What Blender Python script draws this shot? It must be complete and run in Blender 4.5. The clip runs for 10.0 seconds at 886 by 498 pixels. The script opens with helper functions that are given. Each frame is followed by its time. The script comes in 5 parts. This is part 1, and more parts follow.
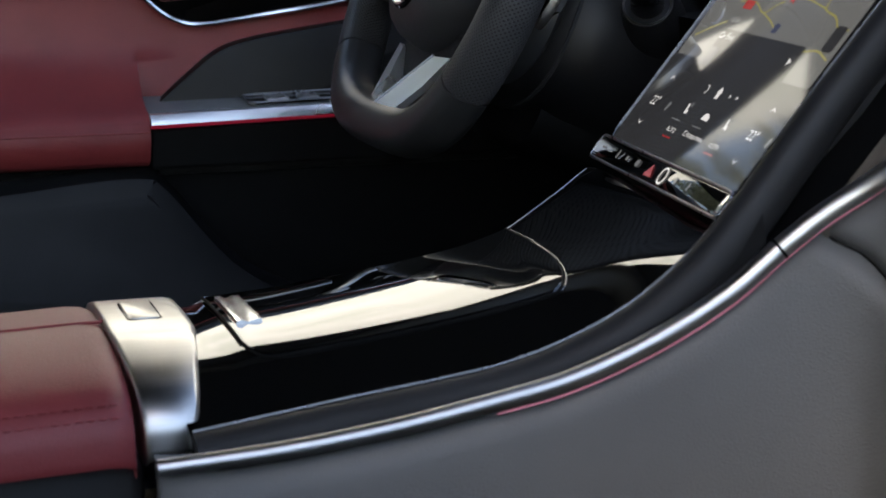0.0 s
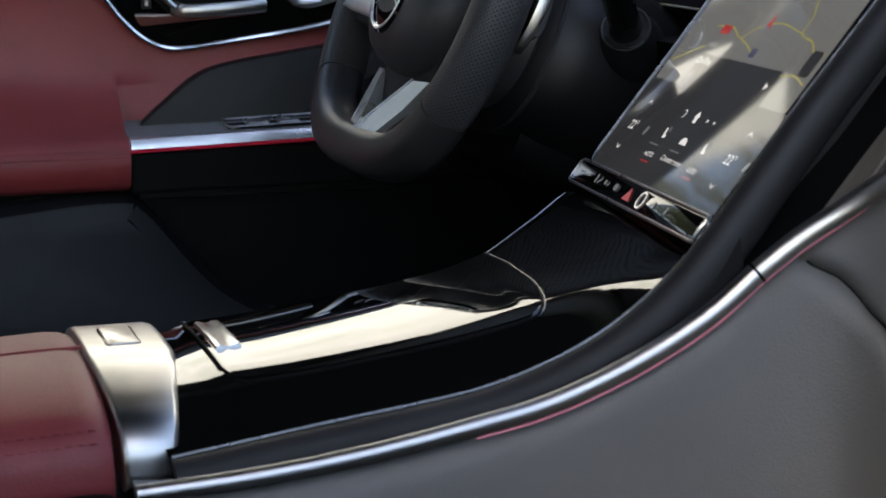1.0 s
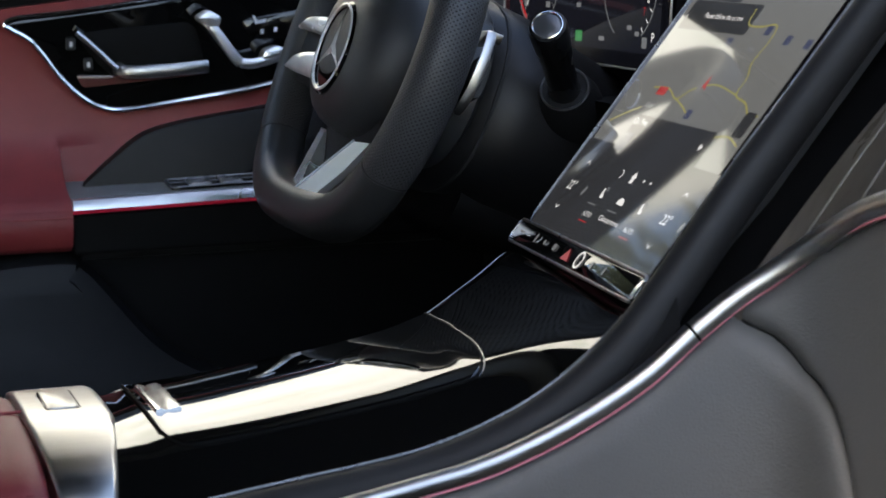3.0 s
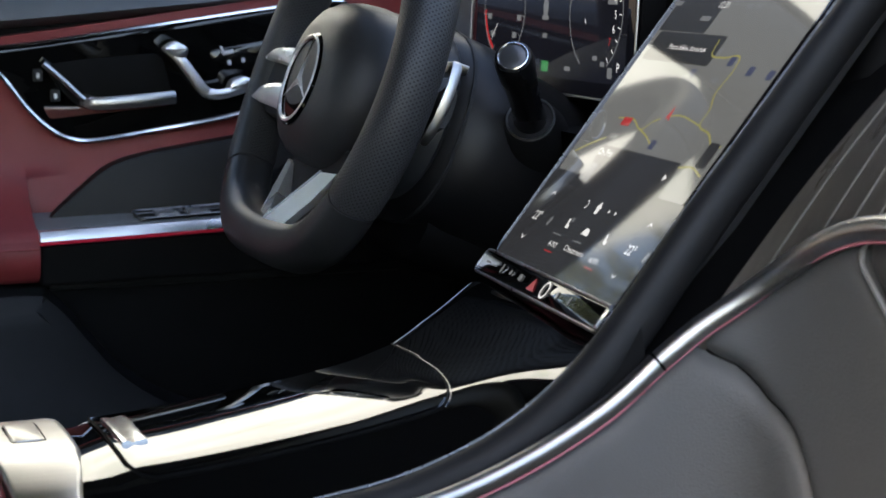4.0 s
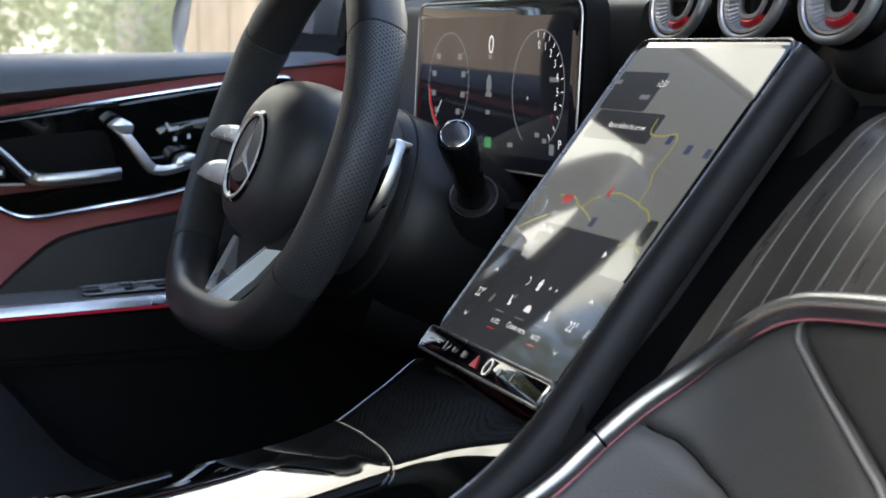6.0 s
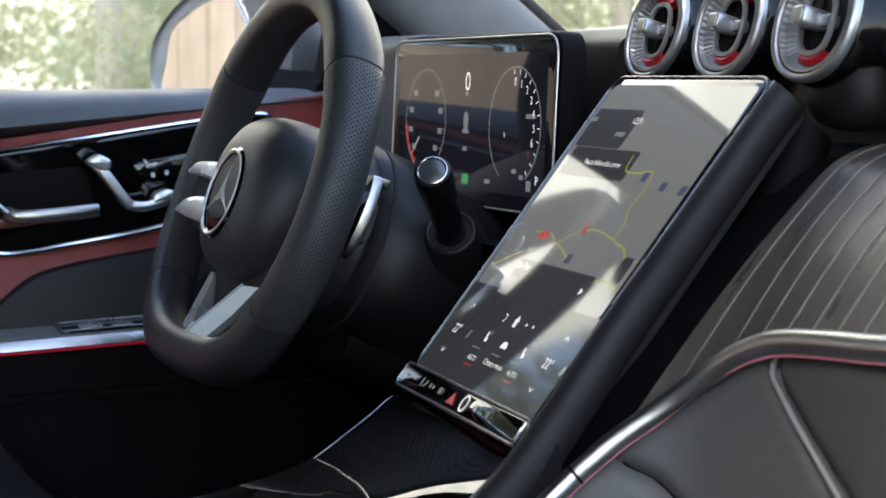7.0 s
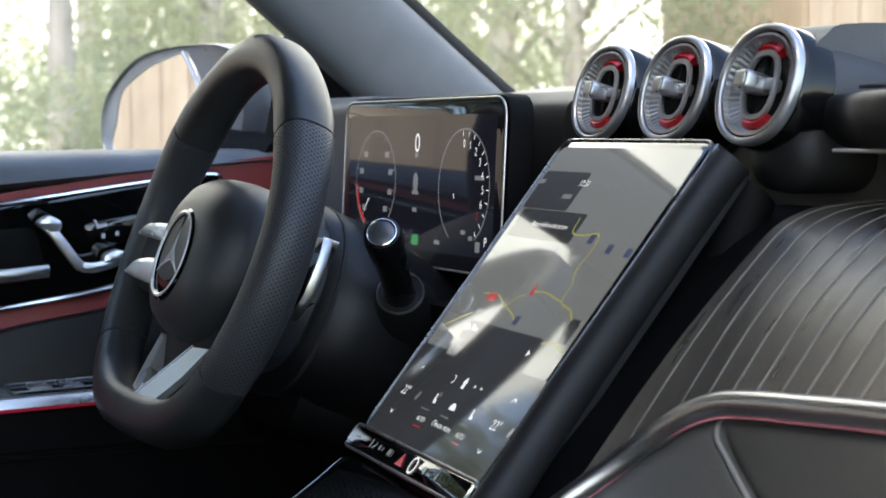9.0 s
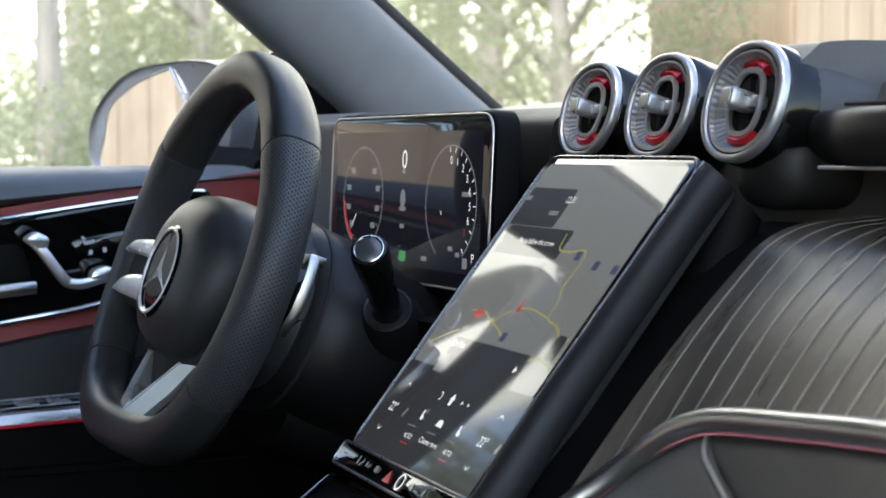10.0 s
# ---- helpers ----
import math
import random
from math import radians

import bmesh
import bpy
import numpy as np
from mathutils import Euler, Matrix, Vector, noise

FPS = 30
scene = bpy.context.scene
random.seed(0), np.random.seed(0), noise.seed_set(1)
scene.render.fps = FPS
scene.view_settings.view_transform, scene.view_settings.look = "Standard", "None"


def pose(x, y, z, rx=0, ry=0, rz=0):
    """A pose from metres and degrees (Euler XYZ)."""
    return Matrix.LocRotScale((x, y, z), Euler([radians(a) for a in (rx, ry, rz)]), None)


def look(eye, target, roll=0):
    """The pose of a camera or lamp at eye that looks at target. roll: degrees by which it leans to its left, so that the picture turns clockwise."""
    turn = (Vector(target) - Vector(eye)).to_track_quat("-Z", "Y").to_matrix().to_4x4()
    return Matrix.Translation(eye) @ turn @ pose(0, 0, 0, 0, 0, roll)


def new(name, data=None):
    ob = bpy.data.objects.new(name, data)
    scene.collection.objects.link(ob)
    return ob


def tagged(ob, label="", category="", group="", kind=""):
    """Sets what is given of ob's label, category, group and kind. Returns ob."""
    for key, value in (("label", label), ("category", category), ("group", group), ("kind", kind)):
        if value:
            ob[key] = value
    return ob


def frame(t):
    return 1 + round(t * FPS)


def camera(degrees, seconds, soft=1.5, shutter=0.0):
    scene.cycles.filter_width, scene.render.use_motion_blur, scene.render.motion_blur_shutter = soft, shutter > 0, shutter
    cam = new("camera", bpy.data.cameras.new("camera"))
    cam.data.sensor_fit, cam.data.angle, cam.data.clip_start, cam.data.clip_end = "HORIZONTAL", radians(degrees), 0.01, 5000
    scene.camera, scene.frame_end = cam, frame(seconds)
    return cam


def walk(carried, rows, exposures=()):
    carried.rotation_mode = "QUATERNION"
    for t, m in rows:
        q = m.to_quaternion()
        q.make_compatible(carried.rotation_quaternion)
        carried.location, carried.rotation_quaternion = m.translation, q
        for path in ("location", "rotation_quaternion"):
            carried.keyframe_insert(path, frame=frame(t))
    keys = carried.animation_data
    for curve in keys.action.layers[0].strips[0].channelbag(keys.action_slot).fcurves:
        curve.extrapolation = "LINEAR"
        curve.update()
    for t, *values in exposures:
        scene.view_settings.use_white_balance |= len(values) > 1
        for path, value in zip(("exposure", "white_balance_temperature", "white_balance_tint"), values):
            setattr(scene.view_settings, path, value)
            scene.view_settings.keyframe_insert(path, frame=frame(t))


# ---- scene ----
EXPOSURE = 2.0
APERTURE = 16.0
cam = camera(27.29, 10.0, soft=1.6)
# a small aperture: the cabin is sharp, the trees outside are soft
cam.data.dof.use_dof, cam.data.dof.focus_distance, cam.data.dof.aperture_fstop = True, 1.25, APERTURE
# seconds, x, y, z, yaw, pitch, roll: a tripod head that pans and tilts beside the open passenger door
ROWS = [
    (0.0, 0.9429, -0.0083, 0.7278, 71.961, -11.980, -0.172),
    (0.5, 0.9438, -0.0080, 0.7285, 71.734, -11.733, -0.196),
    (1.0, 0.9454, -0.0074, 0.7297, 71.381, -11.291, -0.156),
    (1.5, 0.9470, -0.0067, 0.7309, 70.969, -10.847, -0.139),
    (2.0, 0.9487, -0.0060, 0.7321, 70.571, -10.394, -0.102),
    (2.5, 0.9503, -0.0053, 0.7332, 70.161, -9.985, -0.085),
    (4.0, 0.9556, -0.0029, 0.7366, 68.768, -8.699, 0.055),
    (4.5, 0.9574, -0.0023, 0.7378, 68.314, -8.234, 0.067),
    (5.0, 0.9596, -0.0019, 0.7393, 67.887, -7.643, 0.111),
    (5.5, 0.9616, -0.0017, 0.7408, 67.513, -7.073, 0.113),
    (7.0, 0.9674, -0.0011, 0.7447, 66.527, -5.473, 0.192),
    (7.5, 0.9691, -0.0010, 0.7458, 66.182, -5.019, 0.183),
    (8.0, 0.9706, -0.0005, 0.7467, 65.776, -4.645, 0.209),
    (8.5, 0.9724, -0.0002, 0.7478, 65.411, -4.206, 0.251),
    (9.0, 0.9742, -0.0002, 0.7489, 65.085, -3.720, 0.254),
    (9.5, 0.9754, -0.0002, 0.7497, 64.864, -3.379, 0.253),
    (10.0, 0.9760, 0.0000, 0.7500, 64.721, -3.250, 0.282),
]
walk(cam, [(t, pose(x, y, z, 90 + pitch, roll, yaw)) for t, x, y, z, yaw, pitch, roll in ROWS],
     exposures=[(0.0, EXPOSURE + 0.05, 7300, 13), (3.0, EXPOSURE + 0.20, 7200, 12), (10.0, EXPOSURE + 0.36, 6850, 9.5)])

# ---- world and sun ----
world = bpy.data.worlds.new("sky")
scene.world = world
world.use_nodes = True
wn = world.node_tree
sky = wn.nodes.new("ShaderNodeTexSky")
sky.sky_type, sky.sun_disc = "NISHITA", False
sky.sun_elevation, sky.sun_rotation = radians(53), radians(132)
wn.links.new(sky.outputs[0], wn.nodes["Background"].inputs[0])
wn.nodes["Background"].inputs[1].default_value = 0.15
sun_data = bpy.data.lights.new("sun", "SUN")
sun_data.energy, sun_data.angle, sun_data.color = 0.8, radians(20), (1.0, 0.95, 0.88)
sun = new("sun", sun_data)
sun.matrix_world = look((11, -10, 20), (0, 0, 0))

# ---- materials ----


def surface(name, c1, c2=None, rough=0.5, metal=0.0, scale=30.0, bump=0.0, bump_scale=600.0, cells=False,
            coat=0.0, spec=0.5, emit=None, power=0.0, stretch=(1, 1, 1), rough_var=0.08):
    """A node material with colour and roughness that vary at two scales, and fine relief."""
    m = bpy.data.materials.new(name)
    m.use_nodes = True
    nt = m.node_tree
    b = nt.nodes["Principled BSDF"]
    c2 = c2 or tuple(min(1, v * 1.18 + 0.002) for v in c1)
    tc = nt.nodes.new("ShaderNodeTexCoord")
    mp = nt.nodes.new("ShaderNodeMapping")
    mp.inputs["Scale"].default_value = stretch
    nt.links.new(tc.outputs["Object"], mp.inputs[0])
    n1 = nt.nodes.new("ShaderNodeTexNoise")
    n1.inputs["Scale"].default_value, n1.inputs["Detail"].default_value = scale, 6
    nt.links.new(mp.outputs[0], n1.inputs["Vector"])
    ramp = nt.nodes.new("ShaderNodeValToRGB")
    ramp.color_ramp.elements[0].position, ramp.color_ramp.elements[1].position = 0.3, 0.7
    ramp.color_ramp.elements[0].color, ramp.color_ramp.elements[1].color = (*c1, 1), (*c2, 1)
    nt.links.new(n1.outputs[0], ramp.inputs[0])
    nt.links.new(ramp.outputs[0], b.inputs["Base Color"])
    n2 = nt.nodes.new("ShaderNodeTexNoise")
    n2.inputs["Scale"].default_value, n2.inputs["Detail"].default_value = scale * 0.23, 4
    nt.links.new(mp.outputs[0], n2.inputs["Vector"])
    mr = nt.nodes.new("ShaderNodeMapRange")
    mr.inputs[1].default_value, mr.inputs[2].default_value = 0.3, 0.7
    mr.inputs[3].default_value, mr.inputs[4].default_value = max(0.01, rough - rough_var), min(1, rough + rough_var)
    nt.links.new(n2.outputs[0], mr.inputs[0])
    nt.links.new(mr.outputs[0], b.inputs["Roughness"])
    b.inputs["Metallic"].default_value = metal
    b.inputs["Specular IOR Level"].default_value = spec
    b.inputs["Coat Weight"].default_value = coat
    b.inputs["Coat Roughness"].default_value = 0.02
    if bump:
        if cells:
            t = nt.nodes.new("ShaderNodeTexVoronoi")
            t.feature = "F1"
        else:
            t = nt.nodes.new("ShaderNodeTexNoise")
            t.inputs["Detail"].default_value = 3
        t.inputs["Scale"].default_value = bump_scale
        nt.links.new(mp.outputs[0], t.inputs["Vector"])
        bm_ = nt.nodes.new("ShaderNodeBump")
        bm_.inputs["Strength"].default_value, bm_.inputs["Distance"].default_value = bump, 0.0006
        nt.links.new(t.outputs[0], bm_.inputs["Height"])
        nt.links.new(bm_.outputs[0], b.inputs["Normal"])
    if emit:
        b.inputs["Emission Color"].default_value = (*emit, 1)
        b.inputs["Emission Strength"].default_value = power
    return m


RED_LEATHER = surface("red_leather", (0.20, 0.026, 0.028), (0.235, 0.034, 0.035), 0.46, bump=0.30, bump_scale=1100, cells=True, scale=18)
BLACK_LEATHER = surface("black_leather", (0.020, 0.021, 0.023), (0.026, 0.027, 0.029), 0.48, bump=0.32, bump_scale=1000, cells=True)
GREY_LEATHER = surface("grey_leather", (0.088, 0.087, 0.083), (0.101, 0.100, 0.095), 0.50, bump=0.35, bump_scale=950, cells=True, scale=14)
RIM_LEATHER = surface("rim_leather", (0.020, 0.0205, 0.021), (0.027, 0.0275, 0.028), 0.38, spec=0.55, bump=0.25, bump_scale=1300, cells=True)
SOFT_PLASTIC = surface("soft_plastic", (0.010, 0.010, 0.0105), (0.014, 0.014, 0.0145), 0.55, spec=0.32, bump=0.2, bump_scale=1500)
SILL_PLASTIC = surface("sill_plastic", (0.085, 0.093, 0.103), (0.100, 0.108, 0.118), 0.50, bump=0.2, bump_scale=1400)
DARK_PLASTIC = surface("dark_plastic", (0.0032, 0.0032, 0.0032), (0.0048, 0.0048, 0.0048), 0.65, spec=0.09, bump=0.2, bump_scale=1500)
GLOSS_BLACK = surface("gloss_black", (0.003, 0.003, 0.003), (0.004, 0.004, 0.004), 0.022, spec=0.6, rough_var=0.006, scale=60)
CHROME = surface("chrome", (0.78, 0.78, 0.79), (0.84, 0.84, 0.84), 0.14, 1.0, scale=80, rough_var=0.04)
SATIN = surface("satin_aluminium", (0.46, 0.455, 0.445), (0.52, 0.515, 0.50), 0.33, 1.0, scale=500, stretch=(1, 0.05, 1), bump=0.03, rough_var=0.05)
SILVER_PAINT = surface("silver_paint", (0.36, 0.36, 0.365), (0.42, 0.42, 0.42), 0.32, 0.85, scale=300)
SEAM = surface("seam_thread", (0.012, 0.012, 0.013), None, 0.7, scale=400)
RED_THREAD = surface("red_thread", (0.24, 0.034, 0.036), None, 0.65, scale=500, bump=0.4)
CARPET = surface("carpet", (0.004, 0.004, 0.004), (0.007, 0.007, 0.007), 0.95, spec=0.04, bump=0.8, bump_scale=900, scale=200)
HEADLINER = surface("headliner", (0.016, 0.016, 0.017), (0.020, 0.020, 0.021), 0.95, spec=0.2, scale=6)
SPOKE = surface("spoke_silver", (0.90, 0.90, 0.89), (0.94, 0.94, 0.93), 0.30, 0.8, scale=40)
AMBIENT = surface("ambient_strip", (0.50, 0.20, 0.25), None, 0.4, emit=(1.0, 0.30, 0.40), power=0.03)
RED_METAL = surface("red_metal", (0.50, 0.012, 0.022), (0.60, 0.02, 0.03), 0.28, 0.35, scale=90)
DECOR = surface("pinstripe_wood", (0.058, 0.049, 0.038), (0.080, 0.068, 0.053), 0.33, spec=0.7, scale=70, stretch=(6, 1, 1), bump=0.35, bump_scale=350)
EDGE = surface("edge_metal", (0.16, 0.16, 0.165), None, 0.28, 0.9, scale=200)
INLAY = surface("inlay_aluminium", (0.26, 0.245, 0.21), None, 0.5, 0.4, scale=90)

# ---- mesh helpers ----


def mesh_of(name, verts, faces, mat, smooth=38, thick=0.0):
    me = bpy.data.meshes.new(name)
    me.from_pydata([tuple(v) for v in verts], [], faces)
    bm = bmesh.new()
    bm.from_mesh(me)
    bmesh.ops.recalc_face_normals(bm, faces=bm.faces)
    bm.to_mesh(me)
    bm.free()
    me.materials.append(mat)
    if smooth:
        me.polygons.foreach_set("use_smooth", [True] * len(me.polygons))
        me.set_sharp_from_angle(angle=radians(smooth))
    return me


def part(name, me, parent=None, label="", m=None):
    ob = new(name, me)
    if parent is not None:
        ob.parent = parent
    if m is not None:
        ob.matrix_local = m
    return tagged(ob, label)


def thing(name, label, category, m=None, group="", kind=""):
    ob = new(name)
    ob.empty_display_size = 0.02
    if m is not None:
        ob.matrix_world = m
    return tagged(ob, label, category, group, kind)


def curve(points, n=8, closed=False):
    """A smooth line through the points (Catmull-Rom)."""
    p = [Vector(q) for q in points]
    out = []
    k = len(p)
    for i in range(k if closed else k - 1):
        if closed:
            a, b, c, d = p[i - 1], p[i], p[(i + 1) % k], p[(i + 2) % k]
        else:
            b, c = p[i], p[i + 1]
            a = p[i - 1] if i else b * 2 - c
            d = p[i + 2] if i + 2 < k else c * 2 - b
        for j in range(n):
            t = j / n
            out.append(0.5 * ((2 * b) + (c - a) * t + (2 * a - 5 * b + 4 * c - d) * t * t + (3 * b - a - 3 * c + d) * t ** 3))
    if not closed:
        out.append(p[-1].copy())
    return out


def grid(name, rows, mat, close_u=False, close_v=False, caps=False, smooth=38):
    """A skin over rows of points; close_v joins each row to a ring, close_u the last row to the first."""
    w = len(rows[0])
    verts = [v for r in rows for v in r]
    faces = []
    for i in range(len(rows) - (0 if close_u else 1)):
        for j in range(w - (0 if close_v else 1)):
            a, b = i * w + j, i * w + (j + 1) % w
            c, d = ((i + 1) % len(rows)) * w + (j + 1) % w, ((i + 1) % len(rows)) * w + j
            faces.append((a, b, c, d))
    if caps:
        faces.append(tuple(range(w)))
        faces.append(tuple(range((len(rows) - 1) * w, len(rows) * w)))
    return mesh_of(name, verts, faces, mat, smooth)


def shell(name, rows, mat, depth, smooth=38):
    """A sheet of points with real thickness: the back lies at the vector depth from the front."""
    d = Vector(depth)
    ring = []
    for r in rows:
        ring.append([Vector(v) for v in r] + [Vector(v) + d for v in reversed(r)])
    return grid(name, ring, mat, close_v=True, caps=True, smooth=smooth)


def sweep(name, path, section, mat, side=(1, 0, 0), closed=False, smooth=38, scale=None):
    """A section (pairs across, up) carried along a path; across stays near the direction side."""
    rows = []
    n = len(path)
    for i, p in enumerate(path):
        a = path[i - 1] if (i or closed) else p
        b = path[(i + 1) % n] if (i + 1 < n or closed) else p
        t = (Vector(b) - Vector(a)).normalized()
        s = Vector(side(i / max(1, n - 1)) if callable(side) else side)
        s = (s - t * s.dot(t)).normalized()
        u = s.cross(t)
        k = scale(i / max(1, n - 1)) if scale else 1.0
        rows.append([Vector(p) + s * (q[0] * k) + u * (q[1] * k) for q in section])
    return grid(name, rows, mat, close_u=closed, close_v=True, caps=not closed, smooth=smooth)


def oval(rx, ry, n=12, power=2.0):
    out = []
    for i in range(n):
        a = 2 * math.pi * i / n
        c, s = math.cos(a), math.sin(a)
        out.append((rx * math.copysign(abs(c) ** (2 / power), c), ry * math.copysign(abs(s) ** (2 / power), s)))
    return out


def rounded(pts, r, n=5):
    """A polygon of (x, y) with its corners rounded by r."""
    out = []
    k = len(pts)
    for i in range(k):
        a, b, c = Vector(pts[i - 1]), Vector(pts[i]), Vector(pts[(i + 1) % k])
        d1, d2 = (a - b), (c - b)
        q = min(r, d1.length * 0.48, d2.length * 0.48)
        p1, p2 = b + d1.normalized() * q, b + d2.normalized() * q
        for j in range(n + 1):
            t = j / n
            out.append(tuple((1 - t) ** 2 * p1 + 2 * t * (1 - t) * b + t * t * p2))
    return out


def rect(w, h, x=0.0, y=0.0):
    return [(x - w / 2, y - h / 2), (x + w / 2, y - h / 2), (x + w / 2, y + h / 2), (x - w / 2, y + h / 2)]


def slab(name, outline, z0, z1, mat, bevel=0.0, smooth=38):
    """A plate with the outline (x, y), from z0 to z1, its upper edge bevelled."""
    cx = sum(p[0] for p in outline) / len(outline)
    cy = sum(p[1] for p in outline) / len(outline)

    def inset(d):
        k = len(outline)
        res = []
        for i in range(k):
            a, b, c = Vector(outline[i - 1]), Vector(outline[i]), Vector(outline[(i + 1) % k])
            t = (c - a)
            if t.length < 1e-9:
                t = Vector((1, 0))
            nrm = Vector((-t.y, t.x)).normalized()
            if nrm.dot(Vector((cx, cy)) - b) < 0:
                nrm = -nrm
            res.append(b + nrm * d)
        return res
    lv = [(outline, z0)]
    if bevel:
        lv += [(outline, z1 - bevel), (inset(bevel * 0.3), z1 - bevel * 0.3), (inset(bevel), z1)]
    else:
        lv += [(outline, z1)]
    rows = [[(p[0], p[1], z) for p in o] for o, z in lv]
    return grid(name, rows, mat, close_v=True, caps=True, smooth=smooth)


def lathe(name, profile, mat, n=32, sx=1.0, sy=1.0, power=2.0, smooth=38, caps=False):
    """Rings of an oval outline: profile holds (radius, z)."""
    ring = oval(1, 1, n, power)
    rows = [[(r * sx * c[0], r * sy * c[1], z) for c in ring] for r, z in profile]
    return grid(name, rows, mat, close_v=True, caps=caps, smooth=smooth)


def box(name, lo, hi, mat, bevel=0.0):
    out = rect(hi[0] - lo[0], hi[1] - lo[1], (lo[0] + hi[0]) / 2, (lo[1] + hi[1]) / 2)
    if bevel:
        out = rounded(out, bevel * 1.5, 3)
    return slab(name, out, lo[2], hi[2], mat, bevel)


def frame_at(x, y, z, tilt, yaw=0.0):
    """The pose of a face that looks to the rear: local x to the car's right, y up along the face, z out of it.
    tilt leans its top forward, yaw turns it to the driver."""
    t, a = radians(tilt), radians(yaw)
    r = Vector((math.cos(a), -math.sin(a), 0))
    u = Vector((math.sin(t) * math.sin(a), math.sin(t) * math.cos(a), math.cos(t)))
    n = r.cross(u)
    m = Matrix((r, u, n)).transposed().to_4x4()
    m.translation = (x, y, z)
    return m


def side_pose(x):
    """The pose of the driver's door face: local x forward along the car, y up, z towards the cabin."""
    m = Matrix(((0, 0, 1), (1, 0, 0), (0, 1, 0))).to_4x4()
    m.translation = (x, 0, 0)
    return m


def lettering(name, text, size, parent, m, mat, label="", align="CENTER", stretch=1.0):
    cu = bpy.data.curves.new(name, "FONT")
    cu.body, cu.size, cu.align_x, cu.align_y, cu.extrude = text, size, align, "CENTER", 0.0
    tmp = new(name, cu)
    me = bpy.data.meshes.new_from_object(tmp)
    bpy.data.objects.remove(tmp)
    bpy.data.curves.remove(cu)
    me.materials.clear()
    me.materials.append(mat)
    me.transform(Matrix.Diagonal((stretch, 1, 1, 1)))
    return part(name, me, parent, label, m)

# ---- cabin shell ----
FLOOR = 0.10
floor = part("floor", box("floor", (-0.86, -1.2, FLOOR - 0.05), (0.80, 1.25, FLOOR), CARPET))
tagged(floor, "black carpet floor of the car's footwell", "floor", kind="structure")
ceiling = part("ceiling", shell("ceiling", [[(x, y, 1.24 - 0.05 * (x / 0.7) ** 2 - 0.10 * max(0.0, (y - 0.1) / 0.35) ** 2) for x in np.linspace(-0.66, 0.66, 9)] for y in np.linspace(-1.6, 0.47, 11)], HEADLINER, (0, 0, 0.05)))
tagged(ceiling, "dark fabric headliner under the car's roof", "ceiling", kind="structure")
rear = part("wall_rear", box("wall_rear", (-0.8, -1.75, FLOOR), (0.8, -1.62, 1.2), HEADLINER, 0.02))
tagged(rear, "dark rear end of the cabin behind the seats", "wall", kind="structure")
# out of view; added to keep low light from the right off the footwell
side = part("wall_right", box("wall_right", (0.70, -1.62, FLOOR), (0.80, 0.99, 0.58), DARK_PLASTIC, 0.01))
tagged(side, "unseen dark wall on the passenger's side, added to shade the footwell", "wall", kind="structure")
# out of view; closes the opening behind the driver's door against stray light
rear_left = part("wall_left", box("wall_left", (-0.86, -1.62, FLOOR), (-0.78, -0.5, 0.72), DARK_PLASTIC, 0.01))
tagged(rear_left, "unseen dark rear door panel, added to block light", "wall", kind="structure")
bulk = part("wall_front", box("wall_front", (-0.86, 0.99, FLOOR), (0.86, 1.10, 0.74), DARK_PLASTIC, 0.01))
tagged(bulk, "black bulkhead closing the footwell", "wall", kind="structure")
# pillars of the driver's side and the windscreen's edge
a_path = curve([(-0.75, 0.880, 0.71), (-0.735, 0.765, 0.796), (-0.715, 0.663, 0.872), (-0.695, 0.560, 0.951), (-0.675, 0.465, 1.027), (-0.65, 0.31, 1.125), (-0.62, 0.12, 1.20)], 6)
a_pillar = part("wall_pillar_front", sweep("a_pillar", a_path, oval(0.053, 0.028, 20, 2.8), SILL_PLASTIC, side=(0.1, 0.62, 0.78)))
tagged(a_pillar, "dark grey windscreen pillar trim", "pillar", kind="structure")
seal_path = [p + Vector((0.010, 0.037, 0.043)) for p in a_path[:-6]]
part("seal", sweep("seal", seal_path, oval(0.006, 0.004, 10), surface("seal_rubber", (0.012, 0.012, 0.012), None, 0.7), side=(0.1, 0.62, 0.78)), a_pillar, "black rubber windscreen seal")
# unseen rail, hung lower than a roof rail to darken the touchscreen's reflection
rail_rows = []
for y in np.linspace(-1.6, 0.46, 18):
    z0 = float(np.interp(y, (-1.6, 0.33, 0.46), (0.94, 0.93, 0.978)))
    rail_rows.append([Vector(p) for p in ((-0.735, y, z0 + 0.010), (-0.722, y, z0), (-0.704, y, z0 + 0.004), (-0.690, y, z0 + 0.06), (-0.655, y, 1.15), (-0.60, y, 1.215), (-0.66, y, 1.25), (-0.72, y, 1.12))])
reflection_block = part("wall_roof_rail", grid("wall_roof_rail", rail_rows, HEADLINER, close_v=True, caps=True, smooth=50))
tagged(reflection_block, "unseen dark rail hung low to block window light from reflections", "wall", kind="structure")
b_path = curve([(-0.80, -0.30, 0.30), (-0.79, -0.32, 0.74), (-0.70, -0.36, 1.05), (-0.62, -0.38, 1.20)], 6)
b_pillar = part("wall_pillar_rear", sweep("b_pillar", b_path, oval(0.03, 0.06, 12, 3), HEADLINER, side=(1, 0, 0)))
tagged(b_pillar, "dark door pillar behind the driver", "pillar", kind="structure")
GLASS = bpy.data.materials.new("clear_glass")
GLASS.use_nodes = True
gb = GLASS.node_tree.nodes["Principled BSDF"]
gb.inputs["Base Color"].default_value = (0.93, 0.97, 0.95, 1)
